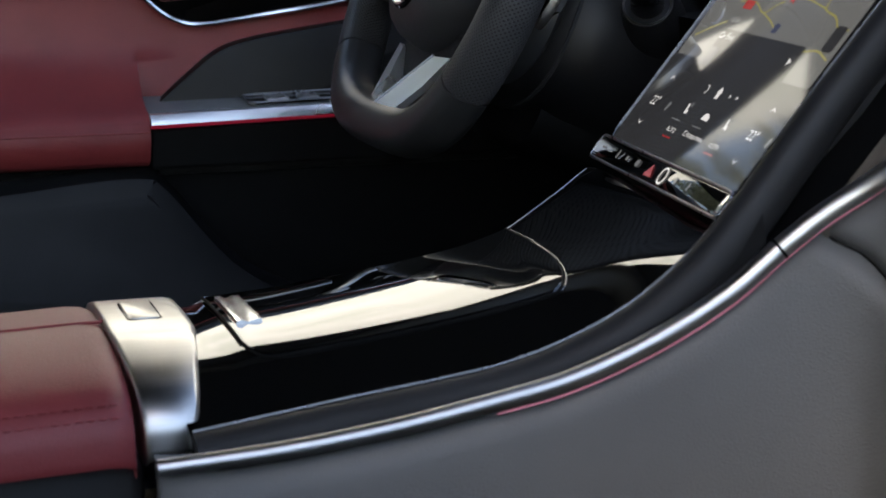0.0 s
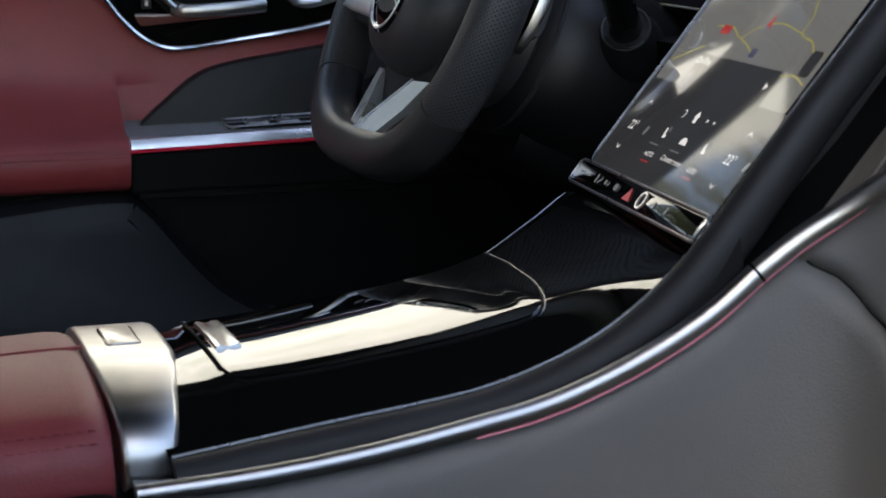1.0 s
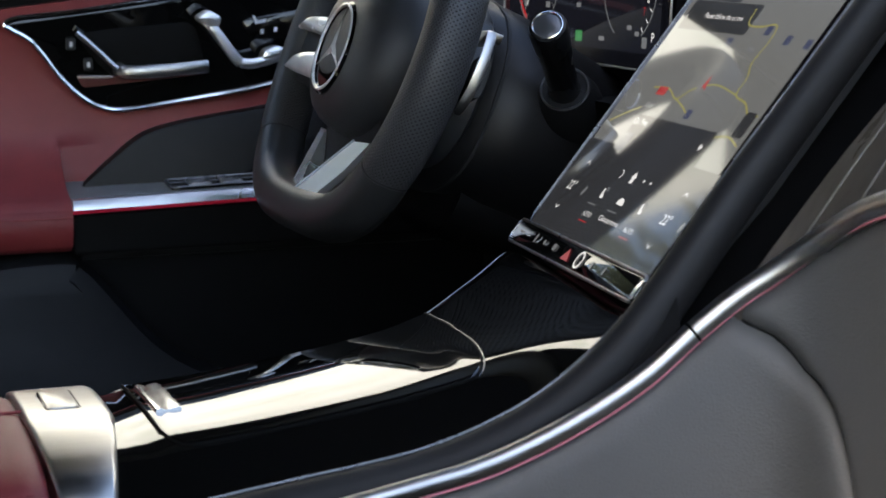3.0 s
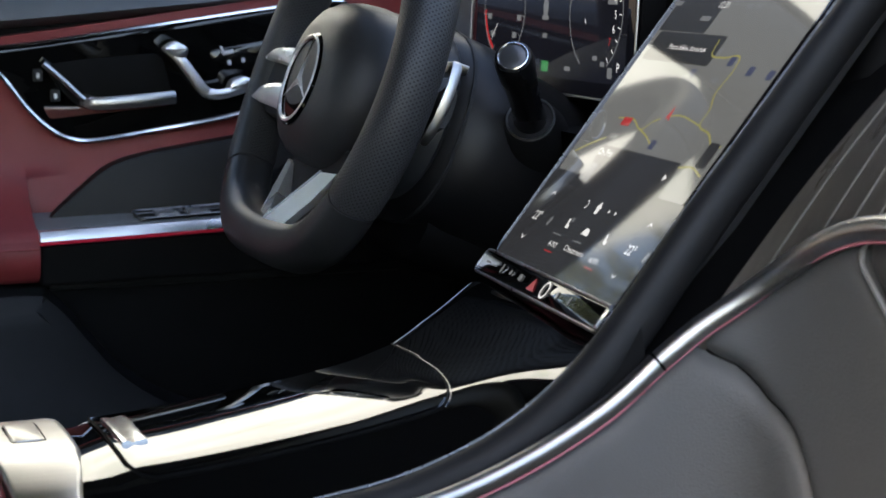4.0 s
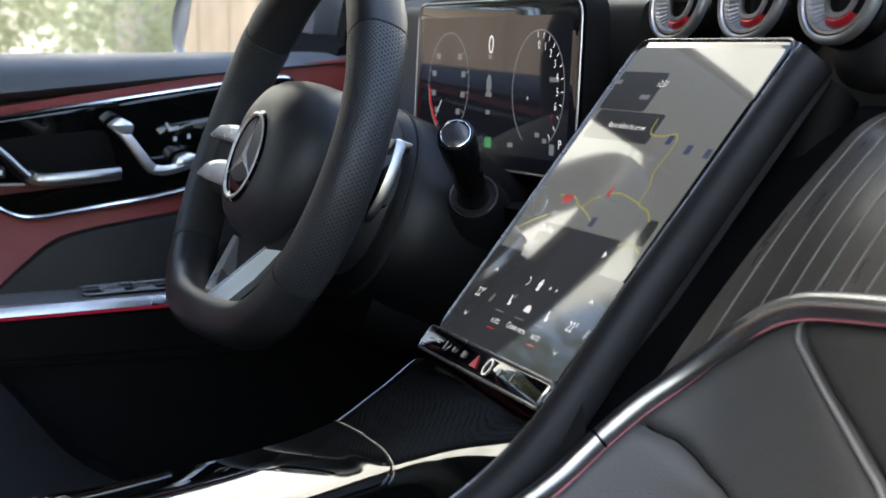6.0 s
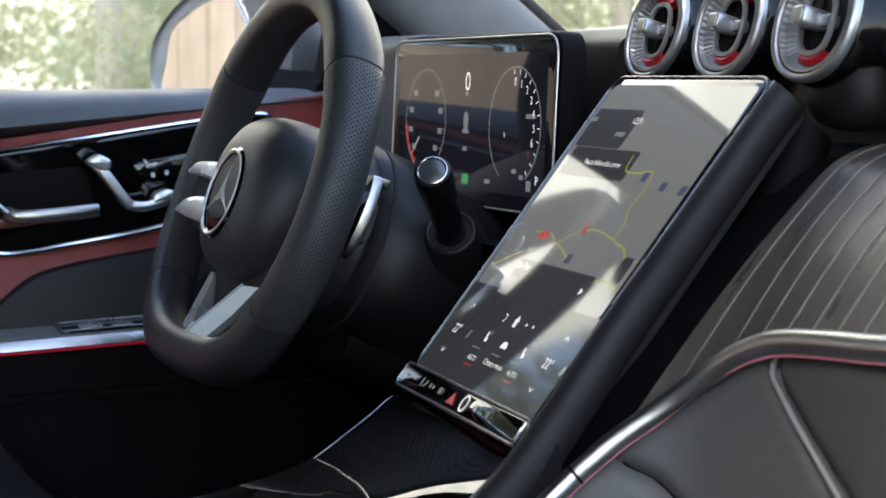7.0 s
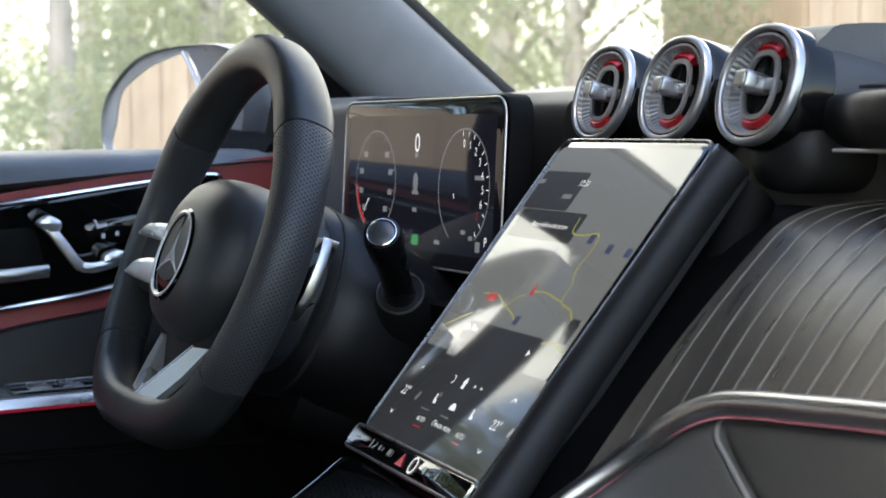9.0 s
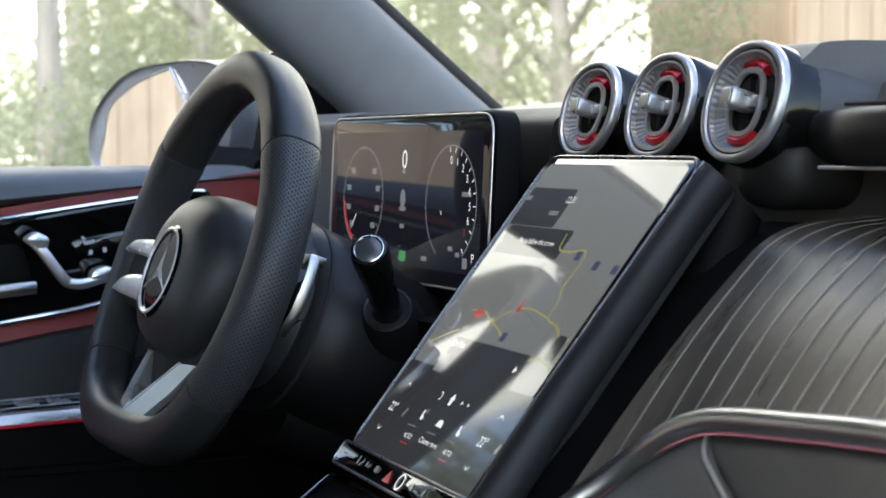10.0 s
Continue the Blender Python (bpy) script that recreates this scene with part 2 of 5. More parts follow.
gb.inputs["Roughness"].default_value, gb.inputs["Transmission Weight"].default_value, gb.inputs["IOR"].default_value = 0.0, 1.0, 1.03

# ---- driver's door ----
door = thing("driver_door", "driver's door with red leather, black panel and chrome trim", "car door", pose(-0.80, 0.3, 0.12))


def dpart(name, me, label=""):
    me.transform(Matrix.Translation((0.80, -0.3, -0.12)))
    return part(name, me, door, label)


def yz(outline, x0, x1, mat, bevel=0.0, name="panel"):
    """A panel drawn in the door's plane (y forward, z up), from x0 to x1."""
    me = slab(name, outline, 0, x1 - x0, mat, bevel)
    me.transform(side_pose(x0))
    return me


dpart("door_core", yz([(-0.5, 0.12), (0.98, 0.12), (0.98, 0.68), (0.75, 0.718), (-0.5, 0.66)], -0.86, -0.775, DARK_PLASTIC, 0.01))
# padded sill under the window
sill_rows = []
for y in np.linspace(-0.5, 0.80, 28):
    top = 0.7312
    inner = float(np.interp(y, [-0.5, 0.268, 0.484, 0.618, 0.8], [0.640, 0.694, 0.712, 0.722, 0.727]))
    crest = float(np.interp(y, [-0.5, 0.268, 0.484, 0.618, 0.8], [0.700, 0.7185, 0.7245, 0.727, 0.73]))
    sill_rows.append([Vector(p) for p in ((-0.86, y, 0.70), (-0.835, y, top - 0.004), (-0.82, y, top), (-0.80, y, top), (-0.775, y, (top + crest) / 2 + 0.001),
                                           (-0.760, y, crest), (-0.750, y, crest - 0.008), (-0.746, y, inner), (-0.756, y, inner - 0.004), (-0.79, y, inner - 0.012))])
dpart("sill", grid("sill", sill_rows, SILL_PLASTIC, close_v=True, caps=True, smooth=50), "dark grey padded sill under the window")
# red leather field, swelling into the armrest pad
PAD_Z, PAD_X = (0.490, 0.4975, 0.504, 0.5125, 0.525, 0.540, 0.555, 0.570, 0.585, 0.600), (-0.6890, -0.6920, -0.698, -0.712, -0.728, -0.742, -0.7530, -0.7588, -0.7625, -0.768)


def pad_taper(y):
    k = max(0.0, min(1.0, (y + 0.05) / 0.290))
    return k * k * (3 - 2 * k)


red_rows = []
for y in [*np.linspace(-0.5, 0.20, 18), *np.linspace(0.21, 0.2465, 6), *np.linspace(0.2475, 0.86, 16)]:
    zt = float(np.interp(y, [-0.5, 0.265, 0.37, 0.48, 0.606, 0.86], [0.59, 0.681, 0.695, 0.710, 0.724, 0.735]))
    r = []
    for z in [0.30, 0.40, 0.47, 0.4885, *np.linspace(0.490, 0.60, 24), *np.linspace(0.61, max(zt, 0.62), 8)]:
        x = -0.752 - 0.010 * math.sin(max(0, min(1, (z - 0.52) / 0.16)) * math.pi)
        if z >= 0.490 and y < 0.247:
            swell = float(np.interp(z, PAD_Z, PAD_X)) - x + 0.001
            swell = 0.5 * (swell + math.sqrt(swell * swell + 2e-5))
            x += swell * (1 - pad_taper(y) * float(np.interp(z, (0.495, 0.530, 0.558), (0, 0.55, 1)))) * (1 if z < 0.6 else max(0.0, 1 - (z - 0.6) / 0.03))
        r.append(Vector((x, y, z)))
    red_rows.append(r)
dpart("upholstery", shell("upholstery", red_rows, RED_LEATHER, (-0.03, 0, 0), 60), "dark red leather upholstery")
# black gloss panel with its chrome border
panel_pts = curve([(0.20, 0.659, 0), (0.212, 0.665, 0), (0.265, 0.6705, 0), (0.37, 0.685, 0), (0.482, 0.700, 0), (0.542, 0.7065, 0), (0.557, 0.7035, 0), (0.553, 0.694, 0), (0.535, 0.660, 0), (0.50, 0.620, 0),
                   (0.444, 0.599, 0), (0.353, 0.585, 0), (0.310, 0.5795, 0), (0.290, 0.5805, 0), (0.270, 0.590, 0), (0.249, 0.610, 0), (0.225, 0.642, 0), (0.205, 0.655, 0)], 6, True)
panel = [(p.x, p.y) for p in panel_pts]
dpart("trim_panel", yz(panel, -0.765, -0.747, GLOSS_BLACK, 0.002), "glossy black panel round the door handle")
border = [Vector((-0.7465, p.x, p.y)) for p in panel_pts]
dpart("chrome_border", sweep("chrome_border", border, oval(0.0022, 0.0026, 8), CHROME, side=(1, 0, 0), closed=True), "thin chrome border")
# flat matt dark plate paints the shade of a hollow behind the handle
dpart("handle_bowl", yz(rounded([(0.262, 0.650), (0.30, 0.655), (0.375, 0.660), (0.385, 0.615), (0.30, 0.607), (0.285, 0.62)], 0.012), -0.7475, -0.7455, DARK_PLASTIC, 0.001), "flat dark plate standing for the shaded hollow behind the handle")
grip = curve([(-0.742, 0.300, 0.618), (-0.728, 0.308, 0.6155), (-0.726, 0.34, 0.6165), (-0.727, 0.370, 0.6185), (-0.730, 0.382, 0.619)], 6)
dpart("door_handle", sweep("door_handle", grip, oval(0.004, 0.0062, 12, 3), SATIN, side=(1, 0, 0)), "satin silver door handle")
arm = curve([(-0.738, 0.263, 0.652), (-0.737, 0.280, 0.637), (-0.736, 0.296, 0.621), (-0.735, 0.304, 0.616)], 5)
dpart("handle_arm", sweep("handle_arm", arm, oval(0.003, 0.0028, 8), SATIN, side=(1, 0, 0)), "thin silver lever above the handle")
dpart("reflector", yz(rounded([(0.268, 0.6005), (0.380, 0.610), (0.384, 0.6145), (0.30, 0.6105), (0.262, 0.6125)], 0.004), -0.7472, -0.7448, surface("garnet_plastic", (0.10, 0.035, 0.030), None, 0.18, coat=0.5), 0.0008), "reddish plate under the handle")
for yy, zz in ((0.2585, 0.641), (0.274, 0.622)):
    dpart("lock_button", yz(rounded(rect(0.009, 0.011, yy, zz), 0.002), -0.7475, -0.743, SOFT_PLASTIC, 0.001), "small black lock button")
    dpart("lock_mark", yz(rounded(rect(0.003, 0.005, yy, zz), 0.0008, 2), -0.7432, -0.7426, surface("mark_white", (0.6, 0.6, 0.6)), 0.0), "pale mark")
# seat adjuster shaped like a seat: bent silver switches
SWITCH = surface("switch_silver", (0.72, 0.72, 0.73), None, 0.28, 0.9)
back = curve([(-0.738, 0.378, 0.6655), (-0.733, 0.386, 0.6575), (-0.732, 0.397, 0.643), (-0.732, 0.408, 0.628), (-0.733, 0.4145, 0.6215)], 5)
dpart("backrest_switch", sweep("backrest_switch", back, oval(0.0035, 0.0052, 12, 3), SWITCH, side=(1, 0, 0)), "silver backrest switch")
seat_ = curve([(-0.733, 0.4145, 0.6215), (-0.732, 0.427, 0.6205), (-0.733, 0.445, 0.6245), (-0.735, 0.456, 0.628)], 5)
dpart("seat_switch", sweep("seat_switch", seat_, oval(0.0035, 0.0048, 12, 3), SWITCH, side=(1, 0, 0)), "silver seat switch")
dpart("headrest_switch", yz(rounded([(0.372, 0.664), (0.384, 0.672), (0.397, 0.665), (0.395, 0.655), (0.386, 0.654)], 0.004), -0.742, -0.7285, SWITCH, 0.0025), "silver headrest switch")
dpart("cushion_switch", yz(rounded([(0.434, 0.624), (0.437, 0.6335), (0.449, 0.6375), (0.459, 0.634), (0.458, 0.626)], 0.004), -0.742, -0.7275, SWITCH, 0.0025), "silver cushion switch")
dpart("memory_plate", yz(rounded([(0.418, 0.6605), (0.50, 0.674), (0.50, 0.648), (0.445, 0.6395), (0.428, 0.645)], 0.009), -0.7475, -0.7455, GLOSS_BLACK, 0.0008), "black memory key plate")
WHITE_MARK = surface("white_mark", (0.55, 0.56, 0.58), None, 0.5)
dpart("seat_mark", yz([(0.430, 0.665), (0.4325, 0.665), (0.4345, 0.6605), (0.4435, 0.662), (0.4435, 0.6585), (0.4335, 0.6565)], -0.7456, -0.7449, WHITE_MARK), "pale seat mark")
for i in range(2):
    dpart("memory_mark", yz(rect(0.0035, 0.0045, 0.4395 + 0.0135 * i, 0.6495 + 0.002 * i), -0.7456, -0.7449, WHITE_MARK), "pale key mark")
# dark scoop over the armrest
dpart("scoop", yz([(p.x, p.y) for p in curve([(0.262, 0.508, 0), (0.291, 0.533, 0), (0.323, 0.556, 0), (0.358, 0.566, 0), (0.40, 0.5725, 0), (0.45, 0.580, 0), (0.53, 0.596, 0), (0.62, 0.61, 0)], 5)] + [(0.62, 0.44), (0.262, 0.44)], -0.765, -0.739, surface("scoop_plastic", (0.009, 0.0095, 0.0105), (0.012, 0.0125, 0.0135), 0.5, spec=0.3, bump=0.2, bump_scale=1200), 0.003), "dark soft scoop above the armrest")
# armrest ledge: red pad behind, dark ledge with chrome strip ahead
pad_rows = []
for y in np.linspace(-0.45, 0.247, 24):
    k = float(np.interp(y, [-0.45, 0.11, 0.20, 0.247], [0.0, 0.0, 0.0, 0.003]))
    taper = pad_taper(y)
    pad_rows.append([Vector((q[0] + (-0.757 - q[0]) * taper * (1.0 if q[2] > 0.5135 else 0.55 if q[2] > 0.505 else 0.0) if q[0] > -0.757 else q[0], q[1], q[2])) for q in ((-0.785, y, 0.530), (-0.760, y, 0.526), (-0.742, y, 0.522), (-0.7262, y, 0.5205 - k), (-0.712, y, 0.5125 - k), (-0.698, y, 0.504), (-0.690, y, 0.496), (-0.6885, y, 0.480), (-0.694, y, 0.462), (-0.706, y, 0.455), (-0.775, y, 0.452))])
dpart("armrest_pad", grid("armrest_pad", pad_rows, RED_LEATHER, close_v=True, caps=True, smooth=60), "padded red leather armrest")
dpart("armrest_seam", sweep("armrest_seam", [Vector((-0.6878, y, 0.4875 + 0.001 * math.sin(y * 9))) for y in np.linspace(-0.45, 0.247, 30)], oval(0.0008, 0.0010, 6), RED_THREAD, side=(1, 0, 0)), "red seam")
ledge_rows = []
for y in np.linspace(0.247, 0.75, 20):
    k = 0.010 * (y - 0.25) / 0.2
    ledge_rows.append([Vector(p) for p in ((-0.775, y, 0.5210), (-0.742, y, 0.5095 + k * 0.3), (-0.70, y, 0.5045 + k * 0.6), (-0.692, y, 0.5000 + k * 0.5), (-0.694, y, 0.492 + k * 0.5), (-0.775, y, 0.489))])
dpart("armrest_ledge", grid("armrest_ledge", ledge_rows, surface("ledge_plastic", (0.15, 0.155, 0.16), (0.17, 0.175, 0.18), 0.42, bump=0.15), close_v=True, caps=True, smooth=30), "dark grey ledge with window switches")
dpart("ledge_base", yz(rounded([(0.248, 0.452), (0.75, 0.455), (0.75, 0.503), (0.248, 0.491)], 0.004, 2), -0.775, -0.696, DARK_PLASTIC, 0.004), "black underside of the armrest")
strip = [Vector((-0.689, y, 0.5005 + 0.005 * (y - 0.247) / 0.2)) for y in np.linspace(0.247, 0.74, 12)]
dpart("chrome_strip", sweep("chrome_strip", strip, [(0.0050, -0.0052), (0.0040, -0.0006), (0.0016, 0.0034), (-0.006, 0.0040), (-0.006, -0.006)], SWITCH, side=(1, 0, 0)), "bright chrome strip along the armrest")
glow = [Vector((-0.6895, y, 0.4925 + 0.0055 * (y - 0.247) / 0.2)) for y in np.linspace(0.247, 0.74, 12)]
dpart("light_strip", sweep("light_strip", glow, oval(0.002, 0.0014, 6), surface("door_glow", (0.45, 0.02, 0.05), None, 0.4, emit=(1.0, 0.03, 0.09), power=0.02), side=(1, 0, 0)), "thin red ambient light strip")
# window switches in a dark tray
tray = rounded(rect(0.13, 0.030, 0.405, -0.716), 0.006)
me = slab("switch_tray", tray, 0.0, 0.0025, GLOSS_BLACK, 0.0008)
me.transform(Matrix(((0, 1, 0, 0), (1, 0, 0, 0), (0.03, -0.1, 1, 0.4272), (0, 0, 0, 1))))
dpart("switch_tray", me, "glossy tray of the window switches")
ring = [Vector((p[1], p[0], 0.03 * p[0] - 0.1 * p[1] + 0.4301)) for p in rounded(rect(0.132, 0.032, 0.405, -0.716), 0.007, 5)]
dpart("tray_frame", sweep("tray_frame", ring, oval(0.0009, 0.0009, 8), SILVER_PAINT, side=(0, 0, 1), closed=True), "bright metal frame of the tray")
for yy in (0.368, 0.398):
    for xx in (-0.722, -0.708):
        rows = [[Vector((xx + dx, yy + dy * 0.010, 0.5128 + zz)) for dx in (-0.005, -0.002, 0.002, 0.005)] for dy, zz in ((-1, 0.0), (-0.7, 0.0016), (0, 0.0010), (0.7, 0.0024), (1, 0.0006))]
        dpart("window_switch", shell("window_switch", rows, SWITCH, (0, 0, -0.004)), "chrome-edged window switch")
# lower door with map pocket
low = [(p.x, p.y) for p in curve([(-0.5, 0.40, 0), (0.0, 0.432, 0), (0.112, 0.440, 0), (0.20, 0.449, 0), (0.248, 0.449, 0), (0.262, 0.441, 0), (0.278, 0.424, 0), (0.314, 0.379, 0), (0.340, 0.355, 0), (0.368, 0.338, 0), (0.42, 0.315, 0), (0.5, 0.29, 0)], 5)] + [(0.5, 0.14), (-0.5, 0.14)]
dpart("map_pocket", yz(low, -0.75, -0.70, surface("pocket_plastic", (0.009, 0.010, 0.012), (0.012, 0.013, 0.015), 0.5, spec=0.25, bump=0.15), 0.022), "dark blue-black map pocket of the door")
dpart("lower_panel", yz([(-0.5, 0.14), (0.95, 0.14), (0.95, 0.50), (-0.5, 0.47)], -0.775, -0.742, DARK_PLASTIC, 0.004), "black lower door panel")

# ---- wing mirror outside ----
mirror = thing("wing_mirror", "grey wing mirror with a rounded glass outside the driver's window", "wing mirror", pose(-0.97, 0.565, 0.70))
mm = Matrix.Translation((0, 0, 0.08)) @ frame_at(0, 0, 0, 0, -19)
outl = [(p.x, p.y) for p in curve([(-0.106, -0.052, 0), (-0.114, -0.023, 0), (-0.096, 0.015, 0), (-0.036, 0.0515, 0), (0.048, 0.0615, 0), (0.12, 0.058, 0), (0.150, 0.035, 0), (0.150, -0.03, 0), (0.11, -0.068, 0), (-0.07, -0.072, 0)], 5, True)]
PAINT = surface("grey_paint", (0.13, 0.145, 0.17), (0.15, 0.165, 0.19), 0.35, 0.2, scale=200)
rows = [[(p[0] * k, p[1] * k, z) for p in outl] for k, z in ((0.955, 0.002), (0.985, 0.006), (1.0, 0.0), (1.0, -0.03), (0.95, -0.065), (0.75, -0.095), (0.3, -0.11))]
part("housing", grid("housing", rows, PAINT, close_v=True, caps=True, smooth=60), mirror, "grey painted housing", mm)
MIRROR = surface("mirror_glass", (0.86, 0.87, 0.86), None, 0.015, 1.0, rough_var=0.004)
gl = [(p.x, p.y) for p in curve([(-0.078, -0.055, 0), (-0.0765, -0.017, 0), (-0.066, 0.013, 0), (-0.035, 0.031, 0), (-0.004, 0.0425, 0), (0.040, 0.052, 0), (0.050, 0.050, 0), (0.073, 0.018, 0), (0.082, -0.012, 0), (0.088, -0.055, 0), (0.05, -0.062, 0)], 5, True)]
part("glass", slab("glass", gl, 0.002, 0.0075, MIRROR, 0.0, 0), mirror, "mirror glass", mm)
part("rim", sweep("rim", [Vector((p[0], p[1], 0.006)) for p in gl], oval(0.0022, 0.0022, 8), SILVER_PAINT, side=(0, 0, 1), closed=True), mirror, "pale rim round the glass", mm)
part("foot", sweep("foot", curve([(0.09, 0.03, 0.03), (0.14, 0.05, 0.025), (0.20, 0.07, 0.02)], 5), oval(0.03, 0.025, 10), DARK_PLASTIC, side=(0, 1, 0)), mirror, "black mirror foot")
quarter = part("window_frame_corner", yz([(0.615, 0.725), (0.79, 0.725), (0.70, 0.80), (0.64, 0.845)], -0.79, -0.765, DARK_PLASTIC, 0.003))
tagged(quarter, "black corner panel of the window frame", "window frame", kind="structure")

# ---- steering wheel ----
WHEEL = frame_at(-0.386, 0.4265, 0.655, 21, 0)
wheel = thing("steering_wheel", "black leather steering wheel with flat bottom and silver spokes", "steering wheel", WHEEL)
RW = 0.1603


def rim_point(a):
    """The rim's centre line at a degrees (0 right, 90 top), with its flattened bottom."""
    x, y = RW * math.cos(radians(a)), RW * math.sin(radians(a))
    flat = -0.134
    if y < -0.105:
        k = (-0.105 - y) / (RW - 0.105)
        y = -0.105 + (flat + 0.105) * (1 - (1 - k) ** 1.7)
    return Vector((x, y, -0.004 * math.cos(2 * radians(a))))


PERF = bpy.data.materials.new("perforated_leather")
PERF.use_nodes = True
pn = PERF.node_tree
pb = pn.nodes["Principled BSDF"]
uvn = pn.nodes.new("ShaderNodeUVMap")
uvn.uv_map = "along"
vor = pn.nodes.new("ShaderNodeTexVoronoi")
vor.voronoi_dimensions, vor.inputs["Randomness"].default_value, vor.inputs["Scale"].default_value = "2D", 0.0, 1.0
mapn = pn.nodes.new("ShaderNodeMapping")
mapn.inputs["Rotation"].default_value = (0, 0, radians(45))
mapn.inputs["Scale"].default_value = (430, 430, 1)
pn.links.new(uvn.outputs[0], mapn.inputs[0])
pn.links.new(mapn.outputs[0], vor.inputs["Vector"])
hole = pn.nodes.new("ShaderNodeMapRange")
hole.inputs[1].default_value, hole.inputs[2].default_value, hole.inputs[3].default_value, hole.inputs[4].default_value = 0.20, 0.34, 0.0, 1.0
pn.links.new(vor.outputs["Distance"], hole.inputs[0])
pmix = pn.nodes.new("ShaderNodeMix")
pmix.data_type = "RGBA"
pmix.inputs["A"].default_value, pmix.inputs["B"].default_value = (0.002, 0.002, 0.002, 1), (0.044, 0.045, 0.047, 1)
pn.links.new(hole.outputs[0], pmix.inputs["Factor"])
pn.links.new(pmix.outputs["Result"], pb.inputs["Base Color"])
pbump = pn.nodes.new("ShaderNodeBump")
pbump.inputs["Strength"].default_value, pbump.inputs["Distance"].default_value = 0.9, 0.0008
pn.links.new(hole.outputs[0], pbump.inputs["Height"])
pn.links.new(pbump.outputs[0], pb.inputs["Normal"])
pb.inputs["Roughness"].default_value = 0.46


def rim_segment(a0, a1, mat, n=28, grow=1.0):
    rows = []
    m = 20
    for i in range(n + 1):
        a = a0 + (a1 - a0) * i / n
        p = rim_point(a)
        t = (rim_point(a + 0.5) - rim_point(a - 0.5)).normalized()
        out = Vector((t.y, -t.x, 0))
        # thumb swell at ten and two
        s = grow * (1 + 0.10 * math.exp(-((abs(90 - a) - 52) / 14) ** 2))
        edge = 0.975 if i in (0, n) else 1.0
        rows.append([p + out * (0.0172 * s * edge * c[0]) + Vector((0, 0, 0.0192 * s * edge * c[1])) for c in oval(1, 1, m, 2.7)])
    me = grid("rim", rows, mat, close_v=True, caps=True, smooth=60)
    uv = me.uv_layers.new(name="along")
    d_al, d_ar = RW * radians(abs(a1 - a0)) / n, 0.115 / m
    for poly in me.polygons:
        if len(poly.vertices) != 4:
            continue
        idx = [(v // m, v % m) for v in poly.vertices]
        wrap = max(j for _, j in idx) == m - 1 and min(j for _, j in idx) == 0
        for li, (i, j) in zip(poly.loop_indices, idx):
            uv.data[li].uv = (i * d_al, (m if wrap and j == 0 else j) * d_ar)
    return me


part("rim_top", rim_segment(37, 143, RIM_LEATHER), wheel, "smooth black leather")
part("grip", rim_segment(-32, 36.4, PERF, 40), wheel, "perforated black leather")
part("grip", rim_segment(143.6, 212, PERF, 40), wheel, "perforated black leather")
part("rim_bottom", rim_segment(212.6, 327.4, RIM_LEATHER, 36), wheel, "smooth black leather")
for a in (36.7, 143.3, 212.3, -32.3):
    part("seam", rim_segment(a - 0.22, a + 0.22, SEAM, 2, 0.985), wheel, "dark stitched joint")
# airbag cover: a soft boss
hub_ring = oval(0.079, 0.067, 40, 2.4)
HUB = surface("hub_plastic", (0.032, 0.033, 0.035), (0.039, 0.040, 0.042), 0.40, spec=0.45, bump=0.25, bump_scale=1300, cells=True)
rows = [[(p[0] * k, p[1] * k - 0.004, z) for p in hub_ring] for k, z in ((0.80, -0.070), (0.95, -0.050), (1.0, -0.030), (1.0, -0.016), (0.975, -0.003), (0.92, 0.007), (0.83, 0.0145), (0.70, 0.0195), (0.55, 0.0220), (0.3, 0.0235), (0.05, 0.024))]
part("airbag_cover", grid("airbag_cover", rows, HUB, close_v=True, caps=True, smooth=70), wheel, "rounded black airbag cover")
emb = Matrix.Translation((0, -0.009, 0.0215))
STAR = surface("badge_silver", (0.74, 0.74, 0.73), None, 0.26, 0.35, scale=60)
badge = part("badge", lathe("badge", [(0.0375, -0.006), (0.0375, 0.001), (0.0355, 0.0032), (0.0325, 0.0030), (0.0312, 0.0015), (0.0, 0.0014)], GLOSS_BLACK, 48), wheel, "round dark badge", emb)
part("badge_ring", lathe("badge_ring", [(0.0350, 0.0005), (0.0352, 0.0036), (0.0338, 0.0042), (0.0322, 0.0034), (0.0318, 0.0008)], STAR, 48), badge, "chrome ring")
for i in range(3):
    a = radians(90 + 120 * i)
    d, s = Vector((math.cos(a), math.sin(a), 0)), Vector((-math.sin(a), math.cos(a), 0))
    tip, foot1, foot2, back_ = d * 0.0325, s * 0.0062 + d * 0.002, -s * 0.0062 + d * 0.002, -d * 0.0006
    up, lo_ = Vector((0, 0, 0.0046)), Vector((0, 0, 0.0012))
    vs = [tip + lo_, foot1 + lo_, foot2 + lo_, back_ + up, tip + Vector((0, 0, 0.0022))]
    part("badge_arm", mesh_of("badge_arm", vs, [(0, 1, 3, 4), (0, 4, 3, 2), (1, 2, 3), (0, 2, 1)], STAR, 0), badge, "chrome arm")
# lower spoke with bright cover
cover_rows = [curve(r, 4) for r in ([(0.0008, -0.1272, 0.0190), (0.026, -0.1222, 0.0152), (0.042, -0.1184, 0.0120)], [(0.025, -0.0995, 0.0092), (0.046, -0.0972, 0.0056), (0.060, -0.0950, 0.0030)], [(0.048, -0.0717, -0.0012), (0.063, -0.0702, -0.0038), (0.072, -0.0694, -0.0054)])]
part("spoke_cover", shell("spoke_cover", cover_rows, SPOKE, (0, 0, -0.006), 40), wheel, "satin silver lower spoke")
